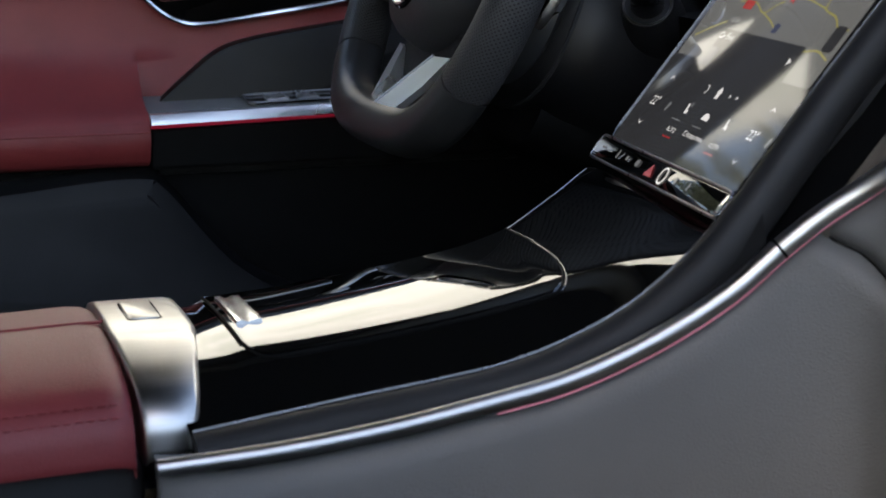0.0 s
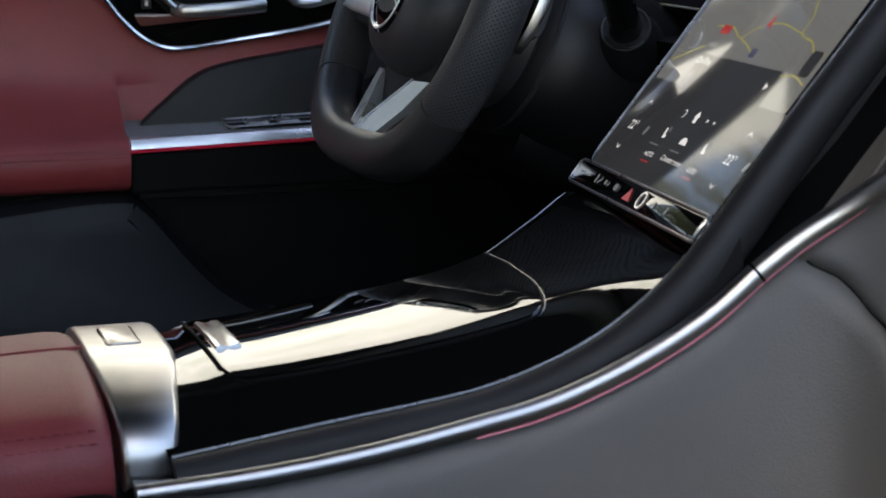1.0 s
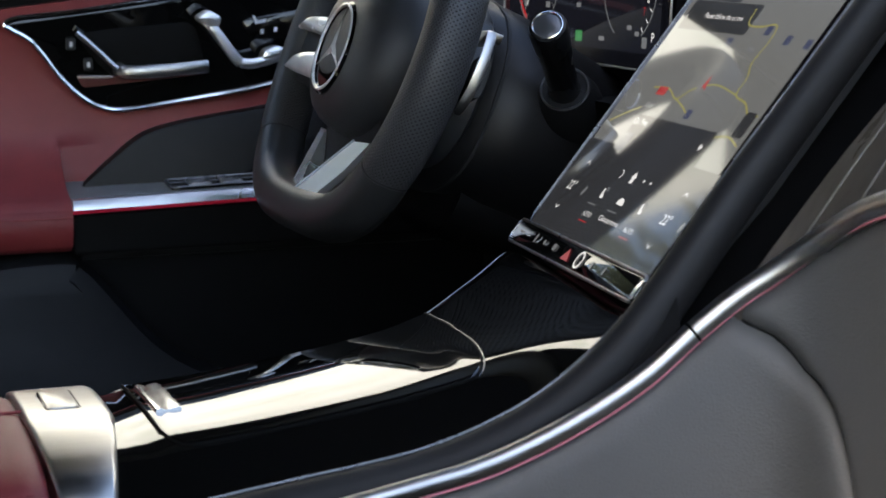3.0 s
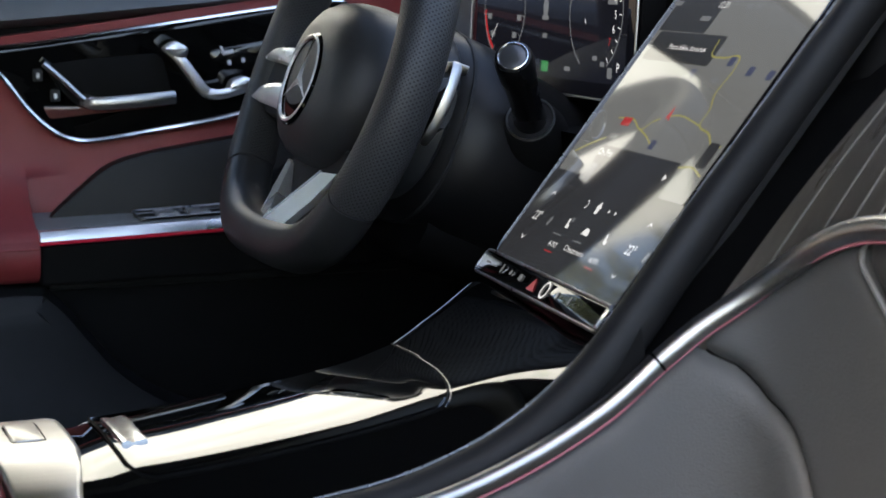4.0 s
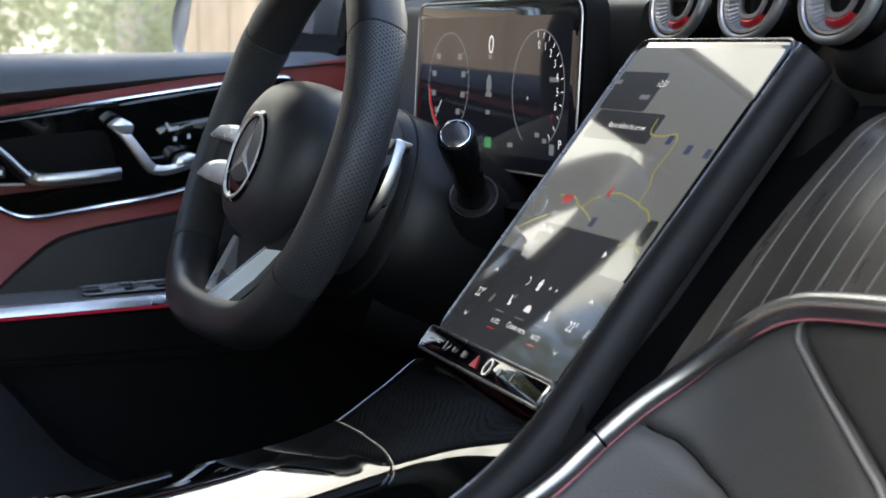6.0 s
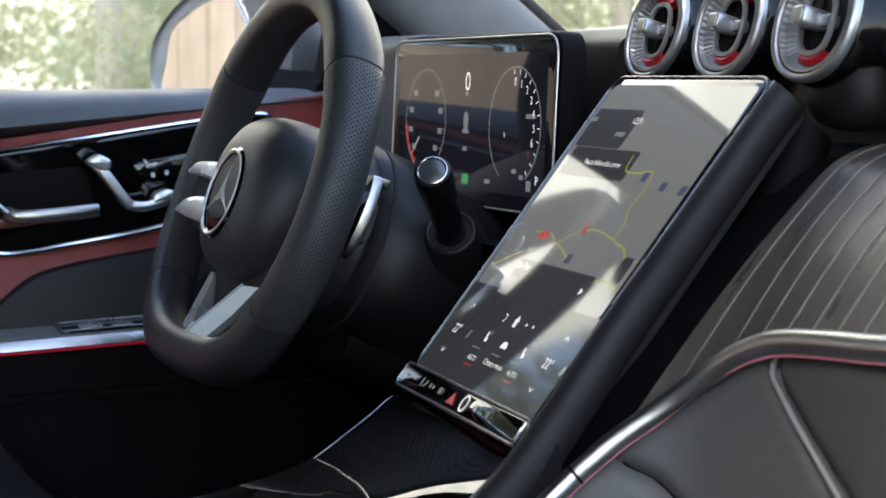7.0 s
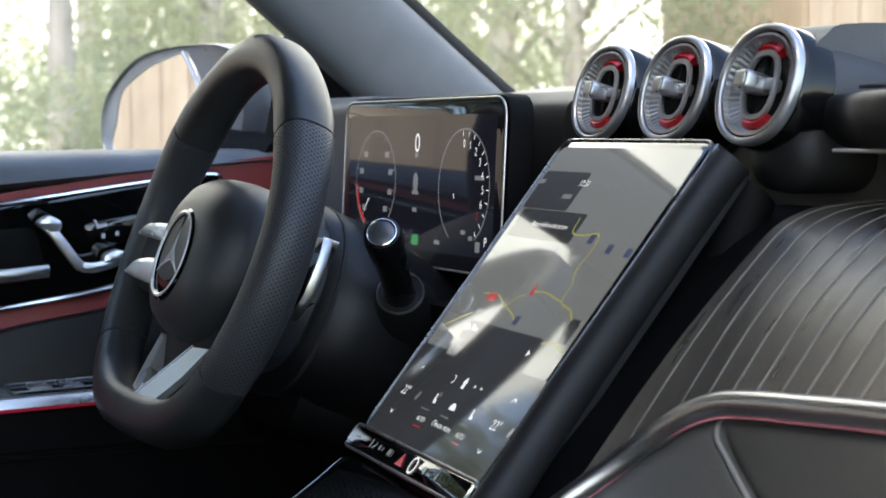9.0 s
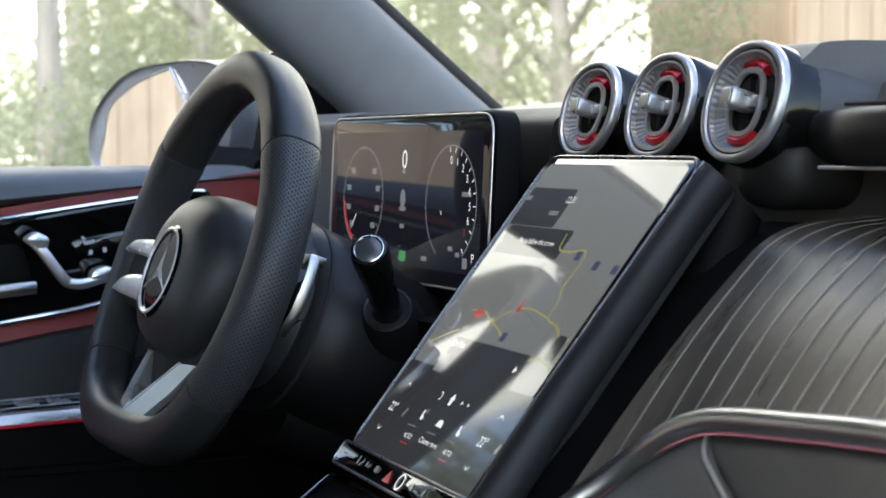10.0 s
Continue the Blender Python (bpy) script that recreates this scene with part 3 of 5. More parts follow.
left_rows = [[Vector((-p.x, p.y, p.z - 0.006)) for p in r] for r in cover_rows]
part("spoke_cover", shell("spoke_cover", left_rows, SPOKE, (0, 0, -0.010), 40), wheel, "satin silver lower spoke")
part("spoke_edge", sweep("spoke_edge", [Vector((r[0].x - 0.0035, r[0].y + 0.0006, r[0].z - 0.001)) for r in cover_rows], oval(0.0013, 0.0013, 8), SILVER_PAINT, side=(0, 0, 1)), wheel, "bright edge of the spoke")
part("spoke_core", slab("spoke_core", rounded([(-0.06, -0.05), (0.07, -0.05), (0.045, -0.125), (-0.035, -0.128)], 0.006, 3), -0.030, -0.0095, SOFT_PLASTIC, 0.002), wheel)
for sgn in (-1, 1):
    drop_ = 0.022 if sgn > 0 else 0.0
    # side spokes: dark core, two bright key blades each
    part("spoke_core", sweep("spoke_core", curve([(sgn * 0.05, -0.012, -0.012 - drop_), (sgn * 0.10, -0.012, -0.008 - drop_), (sgn * 0.150, -0.010, -0.006 - drop_ * 0.4)], 5), oval(0.030, 0.012, 12, 3), SOFT_PLASTIC, side=(0, 1, 0)), wheel)
    if sgn > 0:
        continue
    for v0, v1, w in ((0.006, 0.004, 0.0080), (-0.026, -0.030, 0.0110)):
        rows = []
        for k in np.linspace(0, 1, 9):
            x = sgn * (0.060 + 0.082 * k)
            y = v0 + (v1 - v0) * k + 0.004 * math.sin(k * 3.1)
            hw = w * (1 - 0.85 * k ** 3)
            z = 0.006 + 0.010 * math.sin(k * 2.4) - (0.020 if sgn > 0 else 0.0)
            rows.append([Vector((x, y + hw, z - 0.004)), Vector((x, y + hw * 0.7, z + 0.001)), Vector((x, y, z + 0.0025)), Vector((x, y - hw * 0.7, z + 0.001)), Vector((x, y - hw, z - 0.004)), Vector((x, y, z - 0.012))])
        part("key_blade", grid("key_blade", rows, STAR, close_v=True, caps=True, smooth=50), wheel, "silver key blade")

# column cowl, shift paddle and stalk
cowl = thing("steering_column", "black plastic steering column cowl behind the wheel", "steering column", WHEEL)
rows = []
for z, rx, ry, y in ((-0.040, 0.062, 0.058, -0.006), (-0.052, 0.085, 0.070, -0.008), (-0.070, 0.108, 0.078, -0.012), (-0.10, 0.115, 0.080, -0.016), (-0.15, 0.115, 0.078, -0.022), (-0.24, 0.105, 0.07, -0.03)):
    rows.append([(rx * c[0], y + ry * c[1], z) for c in oval(1, 1, 28, 2.6)])
COWL = surface("cowl_plastic", (0.006, 0.006, 0.0065), (0.009, 0.009, 0.0095), 0.42, spec=0.3, bump=0.15, bump_scale=1500)
part("cover", grid("cover", rows, COWL, close_v=True, caps=True, smooth=60), cowl)
part("switch_ring", grid("switch_ring", [[(rx * c[0], -0.008 + ry * c[1], z) for c in oval(1, 1, 32, 2.4)] for z, rx, ry in ((-0.038, 0.070, 0.054), (-0.040, 0.094, 0.066), (-0.044, 0.103, 0.071), (-0.060, 0.106, 0.073), (-0.064, 0.102, 0.070), (-0.066, 0.09, 0.06))], surface("ring_plastic", (0.020, 0.022, 0.025), (0.026, 0.028, 0.031), 0.45, bump=0.12), close_v=True, caps=True, smooth=50), cowl, "dark grey ring behind the wheel hub")
part("joint", lathe("joint", [(0.1085, -0.0705), (0.1098, -0.0712), (0.1098, -0.0735), (0.1085, -0.0742)], SEAM, 28, 1.0, 0.078 / 0.108, 2.6), cowl, "thin cowl joint", pose(0, -0.0122, 0))
lower = grid("lower_cover", [[(0.08 * c[0] * k, -0.085 + 0.035 * c[1] * k, z) for c in oval(1, 1, 18, 2.6)] for k, z in ((0.5, -0.075), (0.95, -0.085), (1.0, -0.12), (0.9, -0.26))], DARK_PLASTIC, close_v=True, caps=True, smooth=60)
part("lower_cover", lower, cowl, "black lower cover")
for sgn in (1, -1):
    blade = curve([(sgn * 0.138, 0.026, -0.036), (sgn * 0.150, 0.030, -0.036), (sgn * 0.156, 0.012, -0.035), (sgn * 0.1555, -0.008, -0.034), (sgn * 0.151, -0.022, -0.033), (sgn * 0.146, -0.030, -0.033)], 6)
    pad = thing("shift_paddle", "satin silver shift paddle behind the steering wheel", "shift paddle", WHEEL, "shift paddles")
    part("blade", sweep("blade", blade, [(-0.0018, -0.0042), (0.0012, -0.0048), (0.0026, -0.0008), (0.0020, 0.0036), (-0.0018, 0.0042)], SATIN, side=(sgn, 0, 0), smooth=30, scale=lambda k: 0.85 - 0.40 * (2 * k - 1) ** 4), pad)
    part("wing", slab("wing", rounded([(sgn * 0.108, 0.022), (sgn * 0.146, 0.026), (sgn * 0.148, 0.033), (sgn * 0.108, 0.032)], 0.002, 3), -0.046, -0.036, SATIN, 0.001), pad, "silver upper wing of the paddle")
    part("bracket", sweep("bracket", [Vector((sgn * 0.085, -0.005, -0.055)), Vector((sgn * 0.12, -0.003, -0.046)), Vector((sgn * 0.150, 0.0, -0.038))], oval(0.016, 0.006, 10, 3), SOFT_PLASTIC, side=(0, 1, 0)), pad, "black paddle bracket")
stalk = thing("control_stalk", "black gear selector stalk with chrome-ringed end button", "stalk", pose(-0.262, 0.5385, 0.6285))
ax0, ax1 = Vector((0.0, 0.0, 0.0)), Vector((0.062, -0.0410, 0.0490))
d = (ax1 - ax0).normalized()
sm = d.to_track_quat("Z", "Y").to_matrix().to_4x4()
ln = (ax1 - ax0).length
STALK = surface("stalk_plastic", (0.006, 0.006, 0.0065), None, 0.28, spec=0.45)
part("arm", lathe("arm", [(0.0, -0.002), (0.0120, 0.0), (0.0112, ln * 0.3), (0.0116, ln * 0.5), (0.0128, ln * 0.66), (0.0140, ln - 0.008), (0.0138, ln - 0.003), (0.0128, ln + 0.0002), (0.0110, ln + 0.0006)], STALK, 28), stalk, "", sm)
part("button_ring", lathe("button_ring", [(0.0111, ln - 0.002), (0.0110, ln + 0.0014), (0.0104, ln + 0.0018), (0.0098, ln + 0.0012), (0.0096, ln - 0.002)], CHROME, 32), stalk, "chrome ring", sm)
part("button", lathe("button", [(0.0097, ln - 0.003), (0.0096, ln + 0.0006), (0.0088, ln + 0.0012), (0.0, ln + 0.0014)], surface("button_grey", (0.10, 0.10, 0.105), None, 0.3, 0.6), 32), stalk, "dark grey end button", sm)
part("collar", lathe("collar", [(0.0182, -0.012), (0.0182, 0.0012), (0.0175, 0.0020), (0.0168, 0.0014), (0.0165, -0.004)], SATIN, 32), stalk, "thin chrome collar", sm)
part("boot", lathe("boot", [(0.027, -0.045), (0.025, -0.02), (0.0205, -0.006), (0.0190, 0.0005), (0.0168, 0.0), (0.0, -0.001)], SOFT_PLASTIC, 28), stalk, "black boot", sm)

# ---- instrument display ----
CLUSTER = frame_at(-0.37, 0.6011, 0.7071, 3, 0)
cluster = thing("instrument_display", "glossy instrument display with two dial rings in a thin silver frame", "display", CLUSTER)
DISPLAY = surface("display_glass", (0.004, 0.004, 0.005), (0.005, 0.005, 0.006), 0.05, spec=0.5, rough_var=0.01, emit=(0.10, 0.10, 0.16), power=0.005)
UI_WHITE = surface("ui_white", (0.02, 0.02, 0.02), None, 0.1, emit=(0.85, 0.88, 0.92), power=0.21)
UI_DIM = surface("ui_dim", (0.02, 0.02, 0.02), None, 0.1, emit=(0.55, 0.60, 0.66), power=0.056)
UI_RED = surface("ui_red", (0.02, 0.01, 0.01), None, 0.1, emit=(0.9, 0.05, 0.06), power=0.087)
UI_GREEN = surface("ui_green", (0.01, 0.02, 0.01), None, 0.1, emit=(0.10, 0.55, 0.20), power=0.09)
UI_BLUE = surface("ui_blue", (0.006, 0.006, 0.01), None, 0.05, emit=(0.12, 0.13, 0.20), power=0.012, rough_var=0.01)
part("body", slab("body", rounded(rect(0.318, 0.139), 0.020), -0.020, -0.0005, DARK_PLASTIC, 0.004), cluster, "black housing")
part("glass", slab("glass", rounded(rect(0.309, 0.130), 0.016), -0.002, 0.0015, DISPLAY, 0.0008), cluster, "dark glossy display glass")
edge = [Vector((p[0], p[1], 0.0008)) for p in rounded(rect(0.3115, 0.1325), 0.0175, 7)]
part("frame", sweep("frame", edge, oval(0.0010, 0.0011, 8), SATIN, side=(0, 0, 1), closed=True), cluster, "thin silver frame")
ZC = 0.00162


def flat(name, outline, z, mat, parent, label=""):
    return part(name, slab(name, outline, z - 0.00008, z, mat), parent, label)


def arc_band(cx, cy, rx, ry, a0, a1, w, z, mat, name, parent, label="", n=40):
    o = [(cx + rx * math.cos(radians(a0 + (a1 - a0) * i / n)), cy + ry * math.sin(radians(a0 + (a1 - a0) * i / n))) for i in range(n + 1)]
    q = [(cx + (rx - w) * math.cos(radians(a1 + (a0 - a1) * i / n)), cy + (ry - w) * math.sin(radians(a1 + (a0 - a1) * i / n))) for i in range(n + 1)]
    rows = [[(a[0], a[1], z), (b[0], b[1], z)] for a, b in zip(o, reversed(q))]
    return part(name, shell(name, rows, mat, (0, 0, -0.00008), 0), parent, label)


flat("display_field", rounded(rect(0.285, 0.108), 0.004), ZC - 0.00004, UI_BLUE, cluster, "faintly glowing display field")
DIALS = ((-0.083, -0.001, 0.043), (0.0895, -0.002, 0.0455))
for k, (cx, cy, r) in enumerate(DIALS):
    arc_band(cx, cy, r, r, -60, 240, 0.0011, ZC + 0.00003, UI_DIM, "dial_ring", cluster, "pale dial ring")
    for i in range(13):
        a = radians(240 - 300 * i / 12) if k == 0 else radians(95 - 165 * i / 12)
        c, s = math.cos(a), math.sin(a)
        pts = [(cx + (r - 0.002) * c - 0.0004 * s, cy + (r - 0.002) * s + 0.0004 * c), (cx + (r - 0.002) * c + 0.0004 * s, cy + (r - 0.002) * s - 0.0004 * c),
               (cx + (r - 0.006) * c + 0.0004 * s, cy + (r - 0.006) * s - 0.0004 * c), (cx + (r - 0.006) * c - 0.0004 * s, cy + (r - 0.006) * s + 0.0004 * c)]
        flat("tick", pts, ZC + 0.00003, UI_WHITE if k else UI_DIM, cluster, "dial tick")
for i in range(8):
    a = radians(92 - 132 * i / 7)
    lettering("numeral", str(i), 0.0088, cluster, pose(DIALS[1][0] + 0.0335 * math.cos(a), DIALS[1][1] + 0.0335 * math.sin(a), ZC + 0.00004), UI_RED if i == 7 else UI_WHITE, "dial numeral", stretch=0.9)
for i, a in enumerate((225, 195, 165, 135, 45, 15, -15, -45)):
    part("numeral_bar", slab("numeral_bar", rect(0.0085, 0.0048), -0.0004, 0, UI_DIM), cluster, "blurred numeral", pose(DIALS[0][0] + 0.032 * math.cos(radians(a)), DIALS[0][1] + 0.032 * math.sin(radians(a)), ZC + 0.00004))
lettering("speed", "0", 0.021, cluster, pose(0.001, 0.031, ZC + 0.00004), UI_WHITE, "white speed figure")
part("gear_letter_bar", slab("gear_letter_bar", rounded(rect(0.008, 0.008), 0.001, 2), -0.0004, 0, UI_DIM), cluster, "gear mark", pose(0.118, -0.046, ZC + 0.00004))
lettering("gear", "P", 0.010, cluster, pose(0.131, -0.042, ZC + 0.00004), UI_WHITE, "white gear letter")
flat("green_lamp", rounded(rect(0.013, 0.0085, 0.003, -0.046), 0.001, 2), ZC + 0.00004, UI_GREEN, cluster, "green indicator lamp")
flat("speed_mark", oval(0.005, 0.008, 14), ZC + 0.00004, UI_DIM, cluster, "pale pictogram")
cluster.children[-1].location = (-0.031, 0.032, 0)
for x, y, w in ((0.0, -0.008, 0.012), (0.0, -0.022, 0.008), (0.045, -0.046, 0.010), (0.105, -0.040, 0.007), (0.092, -0.036, 0.008), (0.117, 0.006, 0.016), (0.0, 0.022, 0.006)):
    flat("readout_bar", rect(w, 0.0035, x, y), ZC + 0.00004, UI_DIM, cluster, "small blurred readout")
a = radians(228)
flat("needle", [(DIALS[0][0] + 0.040 * math.cos(a), DIALS[0][1] + 0.040 * math.sin(a)), (DIALS[0][0] + 0.020 * math.cos(a) + 0.0008, DIALS[0][1] + 0.020 * math.sin(a)), (DIALS[0][0] + 0.020 * math.cos(a), DIALS[0][1] + 0.020 * math.sin(a) + 0.0008)], ZC + 0.00005, UI_WHITE, cluster, "white needle")
# glowing red arc paints the red reflection low on the left dial
arc_band(DIALS[0][0], DIALS[0][1], 0.0425, 0.0425, 185, 240, 0.004, ZC + 0.00001, UI_RED, "dial_glow", cluster, "red reflection painted on the left dial", 16)

# ---- centre touchscreen ----
SCREEN = frame_at(-0.0017, 0.5094, 0.6488, 37.65, 4.86)
screen = thing("touchscreen", "upright glossy touchscreen with a map, climate keys and thin metal edge", "touchscreen", SCREEN)
part("body", slab("body", rounded(rect(0.222, 0.250, 0, -0.006), 0.016), -0.026, -0.0012, SOFT_PLASTIC, 0.004), screen, "black housing")
part("glass", slab("glass", rounded(rect(0.209, 0.232), 0.013), -0.003, 0.001, DISPLAY, 0.0008), screen, "dark glossy display glass")
e = rounded(rect(0.212, 0.235), 0.0145, 7)
part("frame", sweep("frame", [Vector((p[0], p[1], 0.0004)) for p in e], oval(0.0013, 0.0010, 8), EDGE, side=(0, 0, 1), closed=True), screen, "thin metal edge")
ZS = 0.00112
MAP = surface("map_field", (0.02, 0.02, 0.02), None, 0.05, spec=0.36, emit=(0.30, 0.32, 0.33), power=0.10, rough_var=0.01, scale=60)
CARD = surface("card_field", (0.006, 0.006, 0.007), None, 0.05, spec=0.28, emit=(0.12, 0.13, 0.15), power=0.05, rough_var=0.01)
ROAD = surface("map_road", (0.02, 0.02, 0.01), None, 0.1, emit=(0.52, 0.50, 0.16), power=0.11)
SIGN = surface("map_sign", (0.02, 0.02, 0.03), None, 0.1, emit=(0.08, 0.10, 0.20), power=0.10)
flat("map", rounded(rect(0.196, 0.160, 0, 0.031), 0.004), ZS - 0.00002, MAP, screen, "grey navigation map")
flat("card", rounded(rect(0.070, 0.030, -0.062, 0.0765), 0.003), ZS + 0.00001, CARD, screen, "dark status card")
flat("card", rounded(rect(0.100, 0.022, -0.042, 0.050), 0.003), ZS + 0.00001, CARD, screen, "dark guidance card")
flat("card", rounded(rect(0.118, 0.026, 0.004, -0.038), 0.003), ZS + 0.00001, CARD, screen, "dark music card")
flat("climate_field", rounded(rect(0.203, 0.066, 0, -0.0815), 0.003), ZS, CARD, screen, "dark climate bar")
flat("home_card", rounded(rect(0.066, 0.016, 0.005, -0.066), 0.003), ZS + 0.00002, CARD, screen, "dark home key card")


def road(points, w, mat, name="road_line", label="yellow map road"):
    pts = curve([(x, y, 0) for x, y in points], 5)
    rows = []
    for i, p in enumerate(pts):
        t = (pts[min(i + 1, len(pts) - 1)] - pts[max(i - 1, 0)]).normalized()
        nrm = Vector((-t.y, t.x, 0)) * w / 2
        rows.append([p + nrm + Vector((0, 0, ZS + 0.00002)), p - nrm + Vector((0, 0, ZS + 0.00002))])
    return part(name, shell(name, rows, mat, (0, 0, -0.00006), 0), screen, label)


road([(0.0, 0.058), (0.004, 0.047), (0.022, 0.046), (0.040, 0.048), (0.045, 0.038), (0.043, 0.022), (0.050, 0.012), (0.052, 0.0), (0.070, -0.004), (0.084, -0.012), (0.094, -0.010)], 0.0014, ROAD)
road([(-0.062, -0.005), (-0.040, -0.004), (-0.020, -0.010), (-0.008, -0.002), (0.018, 0.004), (0.052, 0.0)], 0.0012, ROAD)
road([(-0.020, -0.010), (-0.004, -0.014), (0.012, -0.020)], 0.0012, ROAD)
road([(-0.092, -0.034), (-0.075, -0.026), (-0.060, -0.020)], 0.0016, ROAD)
road([(0.062, -0.028), (0.078, -0.026), (0.094, -0.030)], 0.0014, ROAD)
for x, y in ((-0.005, 0.033), (0.035, 0.044), (0.092, 0.038), (0.010, -0.018), (-0.020, 0.056)):
    flat("road_sign", rounded(rect(0.0075, 0.0065, x, y), 0.001, 2), ZS + 0.00003, SIGN, screen, "small blue road sign")
flat("arrow", [(0.005, 0.010), (0.0015, -0.001), (0.005, 0.001), (0.0085, -0.001)], ZS + 0.00004, UI_RED, screen, "red position arrow")
flat("flag", rounded(rect(0.013, 0.006, -0.047, -0.0065), 0.001, 2), ZS + 0.00004, UI_RED, screen, "red map flag")
flat("map_key", rounded(rect(0.013, 0.017, 0.086, -0.017), 0.003, 3), ZS + 0.00003, CARD, screen, "dark round map key")
flat("map_key_mark", oval(0.0030, 0.0042, 10), ZS + 0.00005, UI_DIM, screen, "pale key mark")
screen.children[-1].location = (0.086, -0.017, 0)


def put(text, x, y, size, mat=UI_WHITE, stretch=1.0, align="CENTER"):
    return lettering("words", text, size, screen, pose(x, y, ZS + 0.00005), mat, "white screen lettering", align, stretch)


put("12:31", -0.027, 0.083, 0.0070, UI_WHITE)
put("Please follow the arrow", -0.036, 0.050, 0.0058, UI_WHITE)
put("On Fire", -0.045, -0.030, 0.0068, UI_WHITE)
put("22°", -0.078, -0.083, 0.0092)
put("22°", 0.076, -0.083, 0.0092)
put("Climate menu", 0.008, -0.0955, 0.0055)
put("AUTO", -0.027, -0.0965, 0.0048)
put("AUTO", 0.041, -0.0965, 0.0048)
for x in (-0.027, 0.041):
    flat("red_bar", rect(0.013, 0.0009, x, -0.1015), ZS + 0.00005, UI_RED, screen, "red underline")
for x, y, up in ((-0.077, -0.067, 1), (-0.078, -0.097, -1), (0.078, -0.067, 1), (0.077, -0.098, -1)):
    flat("chevron", [(x - 0.004, y), (x, y + 0.0035 * up), (x + 0.004, y), (x, y + 0.0022 * up)], ZS + 0.00005, UI_WHITE, screen, "white chevron")
# climate symbols
for x, y in ((-0.026, -0.0815), (0.0375, -0.0825)):
    flat("seat_symbol", [(x - 0.002, y + 0.0042), (x, y + 0.0042), (x + 0.001, y), (x + 0.003, y), (x + 0.003, y - 0.0026), (x - 0.001, y - 0.0026)], ZS + 0.00005, UI_WHITE, screen, "white seat symbol")
    for j in range(3):
        flat("heat_mark", rect(0.0007, 0.0032, x + 0.0020 + 0.0014 * j, y + 0.0040), ZS + 0.00005, UI_DIM, screen, "heat mark")
flat("car_symbol", [(0.001, -0.0842), (0.0015, -0.0815), (0.0038, -0.0795), (0.0078, -0.0795), (0.0102, -0.0815), (0.0108, -0.0842)], ZS + 0.00005, UI_WHITE, screen, "white car symbol")
for x in (-0.055, 0.098):
    flat("air_symbol", [(x - 0.002, -0.086), (x, -0.080), (x + 0.003, -0.081), (x + 0.001, -0.087)], ZS + 0.00005, UI_DIM, screen, "pale air symbol")
for x in (-0.031, 0.003, 0.035):
    flat("level_bar", rect(0.014, 0.0008, x, -0.0895), ZS + 0.00005, UI_DIM, screen, "thin level bar")
flat("home_symbol", [(-0.0022, -0.0695), (-0.0022, -0.0655), (-0.0038, -0.0655), (0.0, -0.0612), (0.0038, -0.0655), (0.0022, -0.0655), (0.0022, -0.0695)], ZS + 0.00006, UI_WHITE, screen, "white home symbol")
arc_band(-0.020, -0.0655, 0.0030, 0.0030, -90, 110, 0.0008, ZS + 0.00006, UI_WHITE, "back_symbol", screen, "white back arrow", 14)
for x in (0.017, 0.027):
    flat("skip_symbol", [(x - 0.0014, -0.0668), (x + 0.0014, -0.0655), (x - 0.0014, -0.0642)], ZS + 0.00006, UI_WHITE, screen, "small skip symbol")
flat("skip_symbol", [(0.053, -0.0385), (0.0572, -0.036), (0.053, -0.0335)], ZS + 0.00006, UI_WHITE, screen, "white skip symbol")
flat("cover_picture", rounded(rect(0.015, 0.013, -0.050, -0.045), 0.001, 2), ZS + 0.00005, UI_DIM, screen, "small dim cover picture")
for x, y, w in ((-0.095, 0.083, 0.012), (0.008, 0.083, 0.008), (0.020, 0.083, 0.007), (-0.040, 0.0725, 0.014), (-0.090, 0.048, 0.003), (0.012, 0.050, 0.005), (-0.010, 0.030, 0.012), (0.030, 0.030, 0.010), (-0.050, -0.018, 0.012)):
    flat("readout_bar", rect(w, 0.0035, x, y), ZS + 0.00005, UI_DIM, screen, "small blurred readout")
# touch bar under the screen
bar = part("key_bar", slab("key_bar", rounded(rect(0.214, 0.0150, -0.001, -0.1242), 0.004), -0.010, 0.0035, GLOSS_BLACK, 0.001), screen, "glossy black touch bar")
part("bar_edge", sweep("bar_edge", [Vector((p[0], p[1], 0.0032)) for p in rounded(rect(0.2155, 0.0165, -0.001, -0.1242), 0.005, 6)], oval(0.0013, 0.0010, 8), SILVER_PAINT, side=(0, 0, 1), closed=True), bar, "thin silver edge")
part("bar_end", slab("bar_end", rounded([(0.1005, -0.1305), (0.1085, -0.1305), (0.1085, -0.118), (0.1005, -0.118)], 0.002, 3), -0.006, 0.0042, CHROME, 0.0012), bar, "chrome end piece")
ZB = 0.0040
flat("hazard", [(-0.0135, -0.1285), (-0.0015, -0.1285), (-0.0075, -0.1200)], ZB, surface("hazard_red", (0.35, 0.05, 0.06), None, 0.2, emit=(0.8, 0.12, 0.15), power=0.06), bar, "red hazard triangle")
arc_band(0.0135, -0.1242, 0.0052, 0.0058, 0, 360, 0.0012, ZB, UI_WHITE, "ring_key", bar, "pale ring key", 20)
for x, w, hh in ((-0.093, 0.009, 0.0014), (-0.066, 0.0024, 0.0062), (-0.0495, 0.0034, 0.0034), (-0.031, 0.0055, 0.0046), (0.0335, 0.0028, 0.0050), (0.0535, 0.0020, 0.0052)):
    flat("key_mark", rounded(rect(w, hh, x, -0.1238), min(w, hh) * 0.35, 2), ZB, UI_DIM, bar, "small pale key mark")

